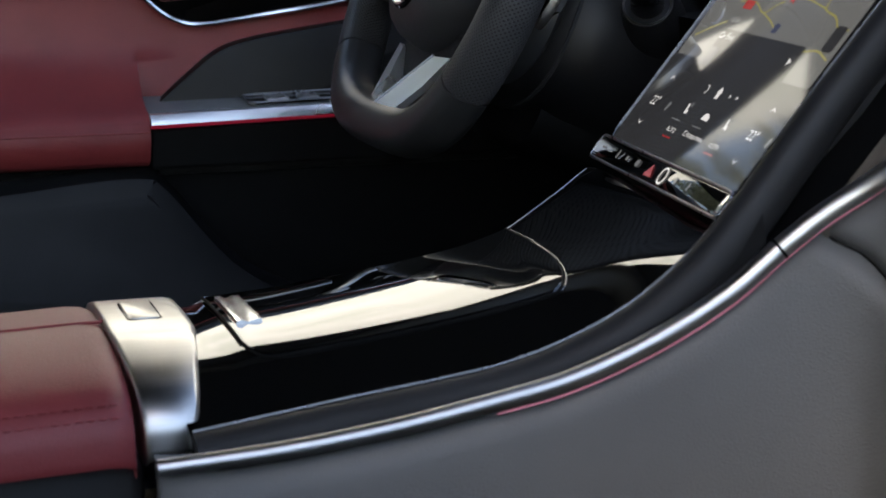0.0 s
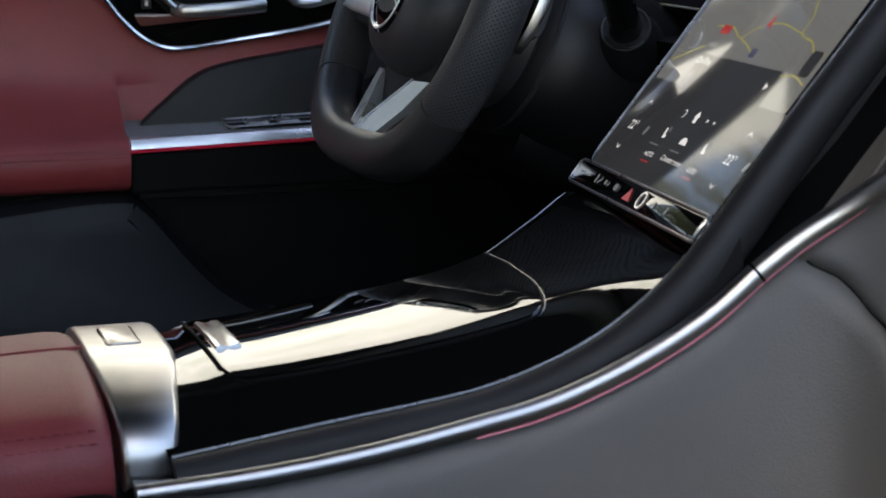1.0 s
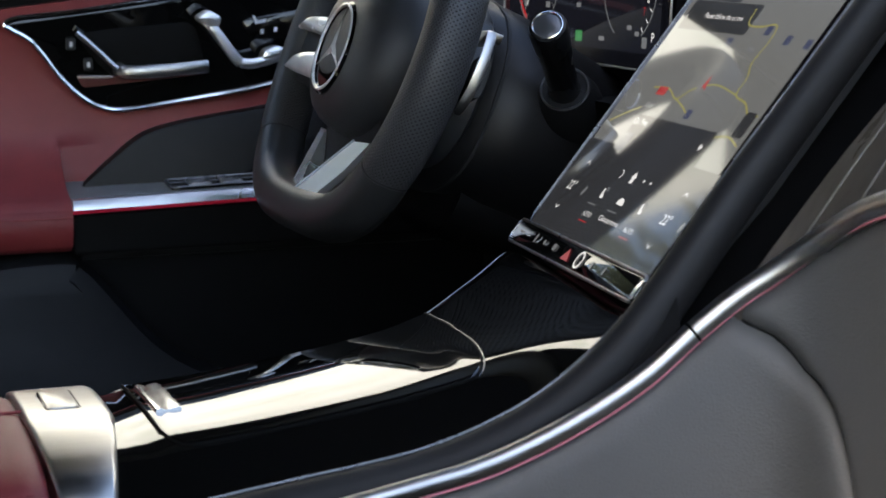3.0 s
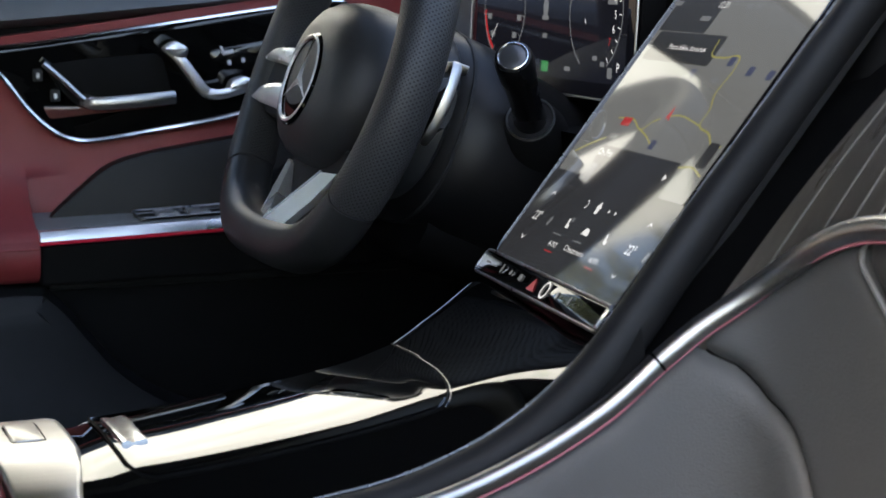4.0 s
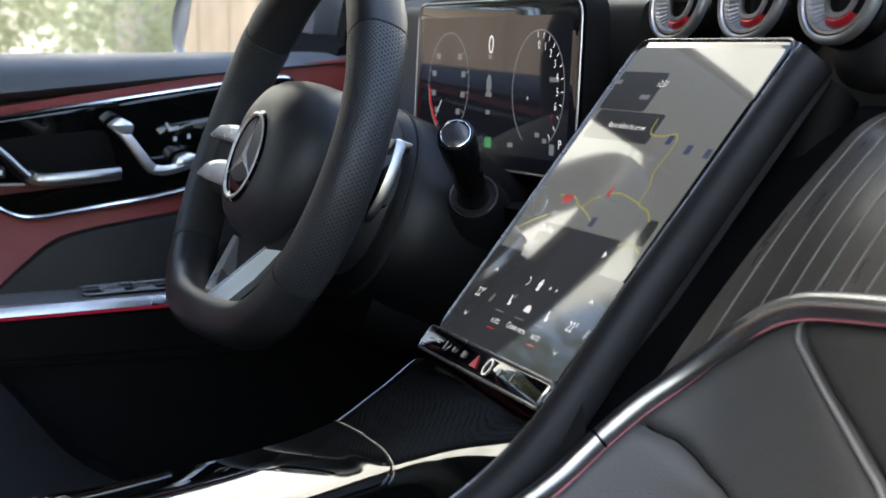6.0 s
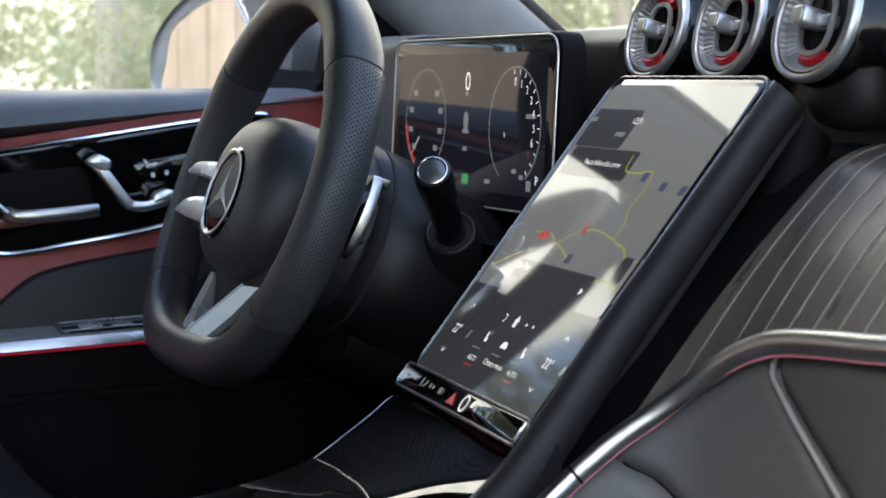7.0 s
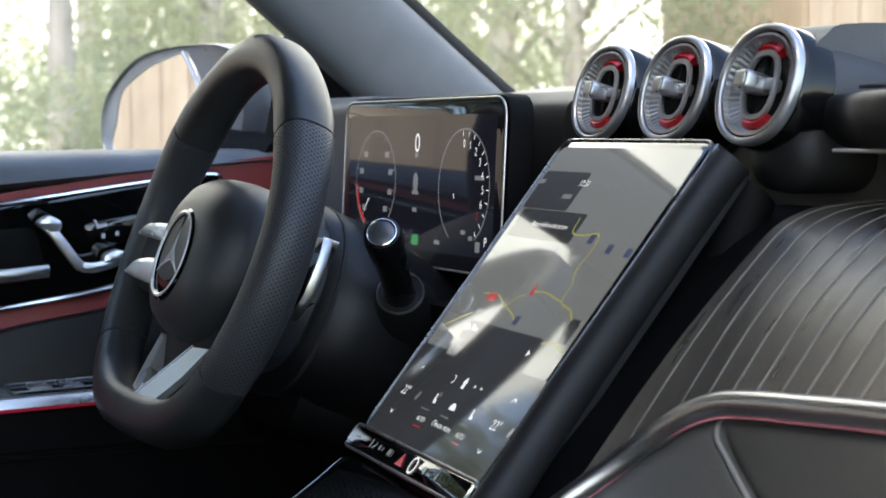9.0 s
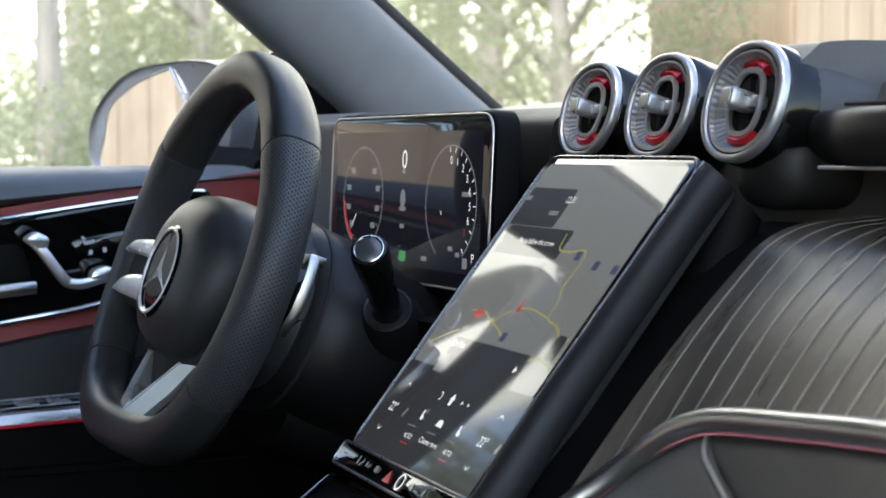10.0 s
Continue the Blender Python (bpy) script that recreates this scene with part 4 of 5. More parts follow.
# ---- centre console ----
PROFILE_Y = (-0.45, 0.10, 0.18, 0.23, 0.29, 0.33, 0.35, 0.370, 0.390, 0.410, 0.430)
PROFILE_Z = (0.468, 0.4765, 0.4820, 0.4865, 0.4945, 0.5017, 0.5068, 0.5130, 0.5207, 0.5298, 0.5405)
RAIL_Y = (-0.45, 0.10, 0.133, 0.208, 0.266, 0.296, 0.326, 0.357, 0.388, 0.418, 0.449, 0.480, 0.501, 0.560, 0.580)
RAIL_Z = (0.445, 0.458, 0.462, 0.472, 0.479, 0.484, 0.493, 0.507, 0.529, 0.559, 0.595, 0.631, 0.656, 0.727, 0.748)


def smooth_table(ys, zs):
    pts = curve([(0, y, z) for y, z in zip(ys, zs)], 40)
    return [p.y for p in pts], [p.z for p in pts]


PY, PZ = smooth_table(PROFILE_Y, PROFILE_Z)
RY, RZ = smooth_table(RAIL_Y, RAIL_Z)


def prof(y):
    return float(np.interp(y, PY, PZ))


def rail(y):
    return float(np.interp(y, RY, RZ))


def left_edge(y):
    return float(np.interp(y, (-0.45, 0.33, 0.36, 0.39, 0.43), (-0.066, -0.066, -0.070, -0.088, -0.106)))


DROP_Y, DROP_Z = smooth_table((-0.45, 0.10, 0.20, 0.30, 0.35, 0.40, 0.43), (-0.020, -0.019, -0.0145, -0.0130, -0.0085, 0.0020, 0.0080))


def console_z(x, y):
    """The console's glossy top: flat with a slight crown, falling to the rail on the passenger's side."""
    k = max(0.0, min(1.0, (x - 0.045) / 0.070))
    zr = prof(y) + float(np.interp(y, DROP_Y, DROP_Z))
    f = max(0.0, min(1.0, (0.405 - y) / 0.075))
    f = f * f * (3 - 2 * f)
    s = k * k * (1.6 - 0.6 * k)
    crown = (0.0025 * f + 0.0005) * (1 - s) + (0.0045 * (1 - (x / 0.12) ** 2) ** 2 - 0.0045) * f + 0.0032 * f * s
    return prof(y) * (1 - s) + zr * s + crown


console = thing("centre_console", "glossy black centre console with roller lid and soft side rail", "console", pose(0.02, 0.25, FLOOR))


def cpart(name, me, label="", parent=None):
    me.transform(Matrix.Translation((-0.02, -0.25, -FLOOR)))
    return part(name, me, parent or console, label)


rows = []
for y in [*np.linspace(0.136, 0.355, 22), *np.linspace(0.363, 0.431, 11)]:
    le = left_edge(y)
    row = [Vector((le + 0.004, y, prof(y) - 0.09)), Vector((le - 0.007, y, prof(y) - 0.05)), Vector((le - 0.008, y, prof(y) - 0.012)), Vector((le - 0.006, y, prof(y) - 0.004)), Vector((le - 0.002, y, prof(y) - 0.0008))]
    row += [Vector((x, y, console_z(x, y))) for x in np.linspace(le + 0.004, 0.117, 26)]
    row += [Vector((0.117, y, console_z(0.117, y) - 0.02)), Vector((0.10, y, prof(y) - 0.09))]
    rows.append(row)
cpart("glossy_top", grid("glossy_top", rows, GLOSS_BLACK, close_v=True, caps=True, smooth=60), "piano black console top")
# roller lid, its outline rounded at the front corner
lid_rows = []
for y in [*np.linspace(0.1765, 0.190, 10), *np.linspace(0.196, 0.336, 26), *np.linspace(0.3395, 0.3612, 16)]:
    le = left_edge(y) + 0.0005
    re = 0.0655
    if y > 0.339:
        re -= 0.090 * (1 - math.sqrt(max(0.0, 1 - ((y - 0.339) / 0.0222) ** 2)))
    if y < 0.1895:
        re -= 0.024 * (1 - math.sqrt(max(0.0, 1 - ((0.1895 - y) / 0.013) ** 2)))
    lid_rows.append([Vector((x, y, console_z(x, y) + 0.0011 * min(1.0, (re - x) / 0.0015))) for x in [*np.linspace(le, re - 0.003, 24), re - 0.0015, re]])
lid = cpart("lid", shell("lid", lid_rows, GLOSS_BLACK, (0, 0, -0.002), 60), "piano black roller lid")
edge = [p + Vector((0, -0.0006, -0.0002)) for p in lid_rows[0][:-1:3]] + [r[-1] + Vector((0.0004, 0, 0.0003)) for r in lid_rows] + [p + Vector((0, 0.0006, -0.0002)) for p in lid_rows[-1][-2::-3]]
cpart("lid_gap", sweep("lid_gap", edge, oval(0.0010, 0.0008, 6), DARK_PLASTIC, side=(0, 0, 1)), "dark gap along the lid", console)
front = [r[-1] + Vector((0.0016, 0.0012, 0.0007)) for r in lid_rows if r[-1].y > 0.342] + [p + Vector((0, 0.0018, 0)) for p in lid_rows[-1][-2:2:-3]]
cpart("lid_edge", sweep("lid_edge", front, oval(0.00035, 0.00035, 6), EDGE, side=(0, 0, 1)), "bright front edge of the lid", console)
# chrome thumb latch
lt = [[Vector((x, y, console_z(x, y) + hgt)) for x in np.linspace(-0.050, 0.012, 7)] for y, hgt in ((0.1795, 0.0005), (0.1803, 0.0030), (0.1825, 0.0036), (0.1860, 0.0018), (0.1905, 0.0030), (0.1935, 0.0026), (0.1942, 0.0006))]
cpart("latch", shell("latch", lt, CHROME, (0, 0, -0.003), 50), "chrome thumb latch")
cpart("latch_well", shell("latch_well", [[Vector((x, y, console_z(x, y) + 0.0003)) for x in np.linspace(-0.060, 0.020, 7)] for y in (0.1760, 0.1785)], DARK_PLASTIC, (0, 0, -0.002), 50), "dark gap beside the latch")
bead = [Vector((left_edge(y) - 0.0050, y, prof(y) - 0.0022)) for y in np.linspace(0.155, 0.431, 40)]
cpart("edge_bead", sweep("edge_bead", bead, oval(0.0007, 0.0007, 6), SILVER_PAINT, side=(1, 0, 0)), "bright hairline along the console edge")
# soft rail along the passenger's side, up along the screen
ys = [*np.linspace(0.1365, 0.36, 16), *np.linspace(0.37, 0.572, 18)]
path = [Vector((0.1235 - 0.009 * max(0, min(1, (y - 0.40) / 0.07)), y, rail(y) - 0.0045)) for y in ys]
cpart("side_rail", sweep("side_rail", path, [(-0.0075, -0.006), (-0.0078, 0.001), (-0.0058, 0.0038), (-0.0035, 0.0042), (0.0, 0.0036), (0.0040, 0.0020), (0.0068, -0.0015), (0.0085, -0.0075), (0.0085, -0.016), (0.002, -0.022), (-0.0075, -0.02)], SOFT_PLASTIC, side=(1, 0, 0), smooth=50, scale=lambda k: 1.0 - 0.12 * max(0.0, min(1.0, (k - 0.55) / 0.3))), "soft dark side rail")
thin = curve([(p.x - 0.0062, p.y, p.z + 0.0046) for p in path], 3)
cpart("rail_bead", sweep("rail_bead", thin, oval(0.0009, 0.0009, 8), EDGE, side=(1, 0, 0)), "thin grey bead of the rail")
# screen support behind the housing
rows = []
for v, dz in ((-0.128, -0.028), (-0.06, -0.05), (0.0, -0.055), (0.06, -0.05), (0.112, -0.032)):
    ring = [SCREEN @ Vector((0.108 * c[0] + 0.002, v, dz - 0.006 + 0.020 * c[1])) for c in oval(1, 1, 16, 4)]
    rows.append(ring)
cpart("screen_mount", grid("screen_mount", rows, DARK_PLASTIC, close_v=True, caps=True, smooth=60), "black mount behind the screen")

# ---- armrest ----
armrest = thing("armrest", "red leather centre armrest with a satin metal front cap", "armrest", pose(0.01, -0.1, 0.30))


def apart(name, me, label=""):
    me.transform(Matrix.Translation((-0.01, 0.1, -0.30)))
    return part(name, me, armrest, label)


ARM = [(-0.088, 0.385), (-0.089, 0.440), (-0.084, 0.466), (-0.073, 0.480), (-0.055, 0.4862), (-0.02, 0.4890), (0.02, 0.4888), (0.05, 0.4855), (0.075, 0.4805), (0.092, 0.4735), (0.1015, 0.462), (0.1035, 0.448), (0.103, 0.4435)]


def arm_row(y, grow=0.0, drop=0.0, bottom=0.0, n=3):
    pts = curve([(x * (1 + grow * 8), y, z + grow - drop) for x, z in ARM], n)
    if bottom:
        pts = [Vector((p.x, p.y, p.z)) for p in pts]
    return pts


def arm_loft(name, spans, mat):
    rows = []
    for y_top, y_low, grow, drop in spans:
        r = arm_row(0, grow, drop)
        run = [0.0]
        for p, q in zip(r, r[1:]):
            run.append(run[-1] + ((q - p).length if q.x > 0.03 else 0.0))
        for p, k in zip(r, run):
            p.y = y_top + (y_low - y_top) * k / run[-1]
        rows.append(r + [Vector((0.06, r[-1].y, r[-1].z - 0.012)), Vector((-0.06, r[-1].y, 0.38))])
    return grid(name, rows, mat, close_v=True, caps=True, smooth=55)


apart("cushion", arm_loft("cushion", [(y, y, g, 0.006 * (0.10 - y) / 0.15 if y < 0.1 else 0.0) for y, g in [(yy, 0.0) for yy in np.linspace(-0.5, 0.085, 22)] + [(0.098, 0.0), (0.106, -0.0008), (0.1115, -0.003), (0.1125, -0.009)]], RED_LEATHER), "red leather cushion")
apart("cap", arm_loft("cap", [(0.1105, 0.1165, -0.001, 0.0), (0.1112, 0.1172, 0.0008, 0.0), (0.1135, 0.1188, 0.0014, 0.0), (0.130, 0.127, 0.0014, 0.0), (0.1525, 0.1370, 0.0014, 0.0), (0.1555, 0.1388, 0.0006, 0.0), (0.1565, 0.1395, -0.002, 0.0)], SATIN), "satin metal front cap")
key = slab("release_key", rounded(rect(0.038, 0.0165, -0.016, 0.1325), 0.002, 3), 0.4885, 0.4914, SATIN, 0.0007)
apart("release_key", key, "flush metal release key")
gap = sweep("key_gap", [Vector((p[0], p[1], 0.4904)) for p in rounded(rect(0.0395, 0.018, -0.016, 0.1325), 0.0025, 4)], oval(0.0006, 0.0004, 6), DARK_PLASTIC, side=(0, 0, 1), closed=True)
apart("key_gap", gap, "dark gap round the key")
crease = [Vector((-0.005 + 0.002 * math.sin(y * 14), y, 0.4893 - (0.006 * (0.10 - y) / 0.15 if y < 0.1 else 0.0))) for y in np.linspace(-0.5, 0.1115, 26)]
apart("crease", sweep("crease", crease, oval(0.0011, 0.0010, 6), RED_THREAD, side=(1, 0, 0)), "dark red crease")
stitch_rows = []
for line in (0, 1):
    for i in range(90):
        y = 0.104 - i * 0.0056
        z = 0.4725 - 0.0055 * line - (0.006 * (0.10 - y) / 0.15 if y < 0.1 else 0.0)
        x = 0.0945 if line == 0 else 0.0985
        me = sweep("stitch", [Vector((x, y, z)), Vector((x + 0.0006, y - 0.0018, z + 0.0002)), Vector((x, y - 0.0036, z))], oval(0.0006, 0.0006, 5), RED_THREAD, side=(1, 0, 0))
        stitch_rows.append(me)
bmj = bmesh.new()
for me in stitch_rows:
    bmj.from_mesh(me)
    bpy.data.meshes.remove(me)
st = bpy.data.meshes.new("stitching")
bmj.to_mesh(st)
bmj.free()
st.materials.append(RED_THREAD)
apart("stitching", st, "double row of red stitching")
apart("base", box("base", (-0.075, -0.5, 0.12), (0.092, 0.118, 0.444), SOFT_PLASTIC, 0.006), "dark armrest base")

# ---- chrome trim that sweeps from the console up across the dashboard ----
CH = [(0.140, 0.116, 0.4535), (0.1435, 0.172, 0.4575), (0.1450, 0.228, 0.4640), (0.1455, 0.285, 0.4735), (0.1455, 0.315, 0.4795), (0.1455, 0.344, 0.4890), (0.1455, 0.374, 0.5020), (0.1460, 0.404, 0.5190), (0.1475, 0.428, 0.5385)]
ARC = [(0.1475, 0.4285, 0.5390), (0.1530, 0.4500, 0.5570), (0.1640, 0.4720, 0.5745), (0.1790, 0.4860, 0.5905), (0.1980, 0.4940, 0.6040), (0.2220, 0.4985, 0.6130), (0.2500, 0.5000, 0.6170), (0.2920, 0.5000, 0.6205), (0.3600, 0.5000, 0.6255), (0.50, 0.498, 0.632), (0.70, 0.48, 0.636)]
BAR = [(-0.0030, 0.0068), (0.0006, 0.0076), (0.0040, 0.0058), (0.0060, 0.0022), (0.0064, -0.0022), (0.0050, -0.0058), (0.0010, -0.0070), (-0.0060, -0.0066), (-0.0070, 0.0060)]
ch_path, arc_path = curve(CH, 8), curve(ARC, 8)
FULL = ch_path[:-1] + arc_path


def outward(path):
    """A direction across the path, level, towards the passenger."""
    n = len(path)

    def f(k):
        i = min(n - 1, int(round(k * (n - 1))))
        t = path[min(i + 1, n - 1)] - path[max(i - 1, 0)]
        s = Vector((t.y, -t.x, 0))
        return s.normalized() if s.length > 1e-6 else Vector((1, 0, 0))
    return f


trim = thing("chrome_trim", "satin chrome trim sweeping from the console across the dashboard", "trim", pose(0.14, 0.3, 0.48))


def tpart(name, me, label=""):
    me.transform(Matrix.Translation((-0.14, -0.3, -0.48)))
    return part(name, me, trim, label)


tpart("console_bar", sweep("console_bar", ch_path, BAR, SATIN, side=outward(ch_path), smooth=50, scale=lambda k: 0.56 + 0.16 * k), "satin chrome lower bar")
tpart("dash_bar", sweep("dash_bar", arc_path, BAR, SATIN, side=outward(arc_path), smooth=50, scale=lambda k: 0.74 + 0.16 * min(1, k * 3)), "satin chrome upper bar")
of = outward(FULL)
jp = [arc_path[0] - (arc_path[1] - arc_path[0]).normalized() * 0.0008, arc_path[0] + (arc_path[1] - arc_path[0]).normalized() * 0.0008]
tpart("joint", sweep("joint", jp, [(a * 0.78, b * 0.78) for a, b in BAR], DARK_PLASTIC, side=outward(arc_path)(0.0)), "dark joint between the bars")
nF = len(FULL)
glow = [p + of(i / (nF - 1)) * 0.0030 + Vector((0, 0, -0.0046 - 0.0017 * min(1.0, i / 70))) for i, p in enumerate(FULL) if i > 22]
tpart("light_strip", sweep("light_strip", glow, oval(0.0005, 0.0005, 6), AMBIENT, side=(0, 0, 1)), "thin red ambient light strip")
# dark fillet between rail and bar
rows = []
for i, p in enumerate(ch_path):
    if p.y < 0.137:
        continue
    rows.append([Vector((0.128, p.y, rail(p.y) - 0.013)), Vector((0.134, p.y, rail(p.y) * 0.4 + p.z * 0.6 - 0.012)), Vector((p.x - 0.004, p.y, p.z + 0.002)), Vector((p.x - 0.004, p.y, p.z - 0.03)), Vector((0.120, p.y, p.z - 0.03))])
cpart("fillet", grid("fillet", rows, DARK_PLASTIC, close_v=True, caps=True, smooth=40), "black gap between rail and trim")

# ---- leather panels below the trim ----


GROOVE = ((0.0, 0.02, 0.047, 0.08, 0.16, 0.243, 0.35, 0.60, 1.0), (0.496, 0.501, 0.517, 0.541, 0.588, 0.655, 0.72, 0.78, 0.82))
LIDSEAM = ((0.0, 0.012, 0.036, 0.079, 0.131, 0.18, 0.208, 0.35, 0.70, 1.0), (0.716, 0.718, 0.731, 0.769, 0.810, 0.839, 0.853, 0.895, 0.94, 0.96))


def skirt_point(k, v, edge=1.0):
    """A point of the padded front below the trim: k along the trim, v downwards; edge falls to 0 at a panel's border."""
    n = len(FULL)
    k = max(0.0, min(1.0, k))
    x = k * (n - 1)
    i = min(n - 2, int(x))
    p = FULL[i].lerp(FULL[i + 1], x - i)
    o = of(k)
    roll = 0.007 * max(0.0, 1 - edge) ** 2.5
    out = 0.001 + 0.050 * v * (1.2 - 0.4 * v) + 0.010 * math.sin(v * 2.6) - roll - 0.008 * max(0.0, 1 - v / 0.04) ** 2
    return p + o * out + Vector((0, 0, -0.004 - 0.36 * v)), o


def skirt(name, left, right, mat):
    """A leather panel between two borders k(v)."""
    vs = [0, 0.006, 0.012, 0.02, 0.03, 0.045, 0.06, 0.08, 0.105, 0.13, 0.16, 0.2, 0.25, 0.3, 0.37, 0.45, 0.55, 0.7, 0.85, 1.0]
    us = [0, 0.01, 0.025, 0.05, 0.08, 0.12, *np.linspace(0.17, 0.83, 30), 0.88, 0.92, 0.95, 0.975, 0.99, 1]
    rows = []
    for u in us:
        front_, back_ = [], []
        for v in vs:
            a, b = left(v) + 0.0012, right(v) - 0.0012
            e = min(u, 1 - u) * (b - a) / 0.022
            q, o = skirt_point(a + (b - a) * u, v, min(1.0, e))
            front_.append(q)
            back_.append(q - o * 0.02)
        rows.append(front_ + back_[::-1])
    return grid(name, rows, mat, close_v=True, caps=True, smooth=55)


def groove(v):
    return float(np.interp(v, *GROOVE))


def lidseam(v):
    return float(np.interp(v, *LIDSEAM))


tagged(part("console_flank", skirt("console_flank", lambda v: 0.0, groove, GREY_LEATHER)), "grey leather side panel of the console", "side panel")
tagged(part("knee_panel", skirt("knee_panel", groove, lidseam, GREY_LEATHER)), "grey leather knee panel below the chrome trim", "side panel")
glove = tagged(part("glove_box", skirt("glove_box", lidseam, lambda v: 1.0, surface("glove_leather", (0.048, 0.048, 0.046), (0.056, 0.056, 0.053), 0.5, bump=0.3, bump_scale=950, cells=True))), "dark grey glove box lid with pale edge seam", "glove box")
for owner, shift in (("console_flank", -0.0012), ("knee_panel", 0.0012)):
    welt = []
    for v in [0.0, 0.03, 0.06, 0.1, 0.16, 0.243, 0.35, 0.45, 0.6, 0.8]:
        q, o = skirt_point(groove(v) + shift, v, 0.2)
        welt.append(q - o * 0.004)
    part("welt", sweep("welt", curve(welt, 5), oval(0.0010, 0.0010, 8), DARK_PLASTIC, side=(1, -1, 0)), bpy.data.objects[owner], "dark welt in the groove")
seam_pts = []
for v in [0.004, 0.012, 0.02, 0.036, 0.055, 0.079, 0.105, 0.131, 0.18, 0.208, 0.28, 0.35, 0.5, 0.7]:
    q, o = skirt_point(lidseam(v), v, 0.55)
    seam_pts.append(q + o * 0.001)
part("lid_edge", sweep("lid_edge", curve(seam_pts, 5), oval(0.0013, 0.0013, 8), surface("edge_grey", (0.22, 0.22, 0.21), None, 0.45), side=(1, -1, 0)), glove, "pale edge of the lid")
q, o = skirt_point(0.883, 0.125)
# no recess is cut; a near-black slab gives the pull its shade
pull = slab("pull", rounded([(-0.010, 0.009), (0.03, 0.006), (0.03, -0.02), (0.004, -0.02)], 0.003, 3), -0.004, 0.0012, DARK_PLASTIC, 0.001)
pull.transform(Matrix.Translation(q) @ o.to_track_quat("Z", "Y").to_matrix().to_4x4())
part("pull", pull, glove, "dark slab standing for the shaded recess of the lid's pull")
back_wall = part("wall_flank", skirt("wall_flank", lambda v: 0.0, lambda v: 1.0, DARK_PLASTIC))
back_wall.data.transform(Matrix.Translation((-0.016, 0.016, 0.0)))
tagged(back_wall, "black base behind the leather panels", "wall", kind="structure")

# ---- striped decor panel between trim and vents ----
decor = thing("decor_panel", "dark pinstriped wood dashboard panel with fine metal lines", "decor panel", pose(0.3, 0.55, 0.65))


def arc_at(x):
    """The trim's place at a given distance across the car, for x past the bend."""
    for a, b in zip(arc_path, arc_path[1:]):
        if a.x <= x <= b.x:
            return a.lerp(b, (x - a.x) / (b.x - a.x))
    return arc_path[-1] if x > 0.5 else arc_path[0]


def decor_point(x, v):
    a = arc_at(max(x, 0.1476))
    y0, z0 = a.y + 0.0065, a.z + 0.002
    if x < 0.1476:
        y0, z0 = 0.43 - (0.1476 - x) * 0.2, 0.53
    if v < 0.65:
        k = v / 0.65
        y, z = y0 + (0.572 - y0) * k, z0 + (0.688 - z0) * k
        bow = 0.005 * math.sin(math.pi * k) * (0.5 + 0.5 * k)
        return Vector((x, y - bow * 0.7, z + bow * 0.7))
    if v < 0.87:
        k = (v - 0.65) / 0.22
        y = 0.572 * (1 - k) ** 2 + 2 * k * (1 - k) * 0.588 + 0.616 * k * k
        z = 0.688 * (1 - k) ** 2 + 2 * k * (1 - k) * 0.704 + 0.707 * k * k
    else:
        k = (v - 0.87) / 0.13
        y, z = 0.616 + 0.044 * k, 0.707 + 0.003 * k
    return Vector((x, y, z))


xs = [0.150 + 0.55 * i / 60 for i in range(61)]
rows = [[decor_point(x, v) for v in np.linspace(0, 1, 36)] for x in xs]
me = shell("veneer", rows, DECOR, (0, 0.012, -0.012), 60)
me.transform(Matrix.Translation((-0.3, -0.55, -0.65)))
part("veneer", me, decor, "dark open-pored wood veneer")
for i in range(27):
    x0 = 0.160 + i * 0.0198
    pts = [decor_point(x0, v) + Vector((0, -0.0006, 0.0006)) for v in np.linspace(0, 1, 37)]
    me = sweep("inlay", pts, [(-0.0005, -0.0008), (0.0005, -0.0008), (0.0005, -0.0002), (-0.0005, -0.0002)], INLAY, side=(1, 0, 0), smooth=0)
    me.transform(Matrix.Translation((-0.3, -0.55, -0.65)))
    part("inlay_line", me, decor, "fine metal inlay line")

# near-black sheet stands in for veneer that lies in shadow beside the screen
filler = shell("filler", [[decor_point(x, v) + Vector((0, 0.006, -0.006)) for v in np.linspace(0, 1, 24)] for x in np.linspace(0.06, 0.1515, 8)], DARK_PLASTIC, (0, 0.012, -0.012), 60)
filler.transform(Matrix.Translation((-0.3, -0.55, -0.65)))
part("filler", filler, decor, "black sheet standing for the shadowed end of the decor panel")

# ---- dashboard ----
dash = thing("dashboard", "dark grey leather dashboard with stitched top and black lower roll", "dashboard", pose(0.0, 0.8, 0.75))


def hpart(name, me, label=""):
    me.transform(Matrix.Translation((0, -0.8, -0.75)))
    return part(name, me, dash, label)


def extrude_x(name, profile_, x0, x1, mat, n=2, bend=0.0, smooth=45, rise=0.0, tuck=0.0):
    pts = curve([(0, y, z) for y, z in profile_], 4, True)
    rows = []
    for x in np.linspace(x0, x1, n):
        b = bend * ((x - x0) / (x1 - x0)) ** 2
        e_ = max(0.0, 1 - (x - x0) / 0.11)
        b -= tuck * e_ * e_ * (3 - 2 * e_)
        rows.append([Vector((x, p.y - b, p.z + rise * (x - x0) * max(0.0, min(1.0, (p.z - 0.765) / 0.03)))) for p in pts])
    return grid(name, rows, mat, close_v=True, caps=True, smooth=smooth)


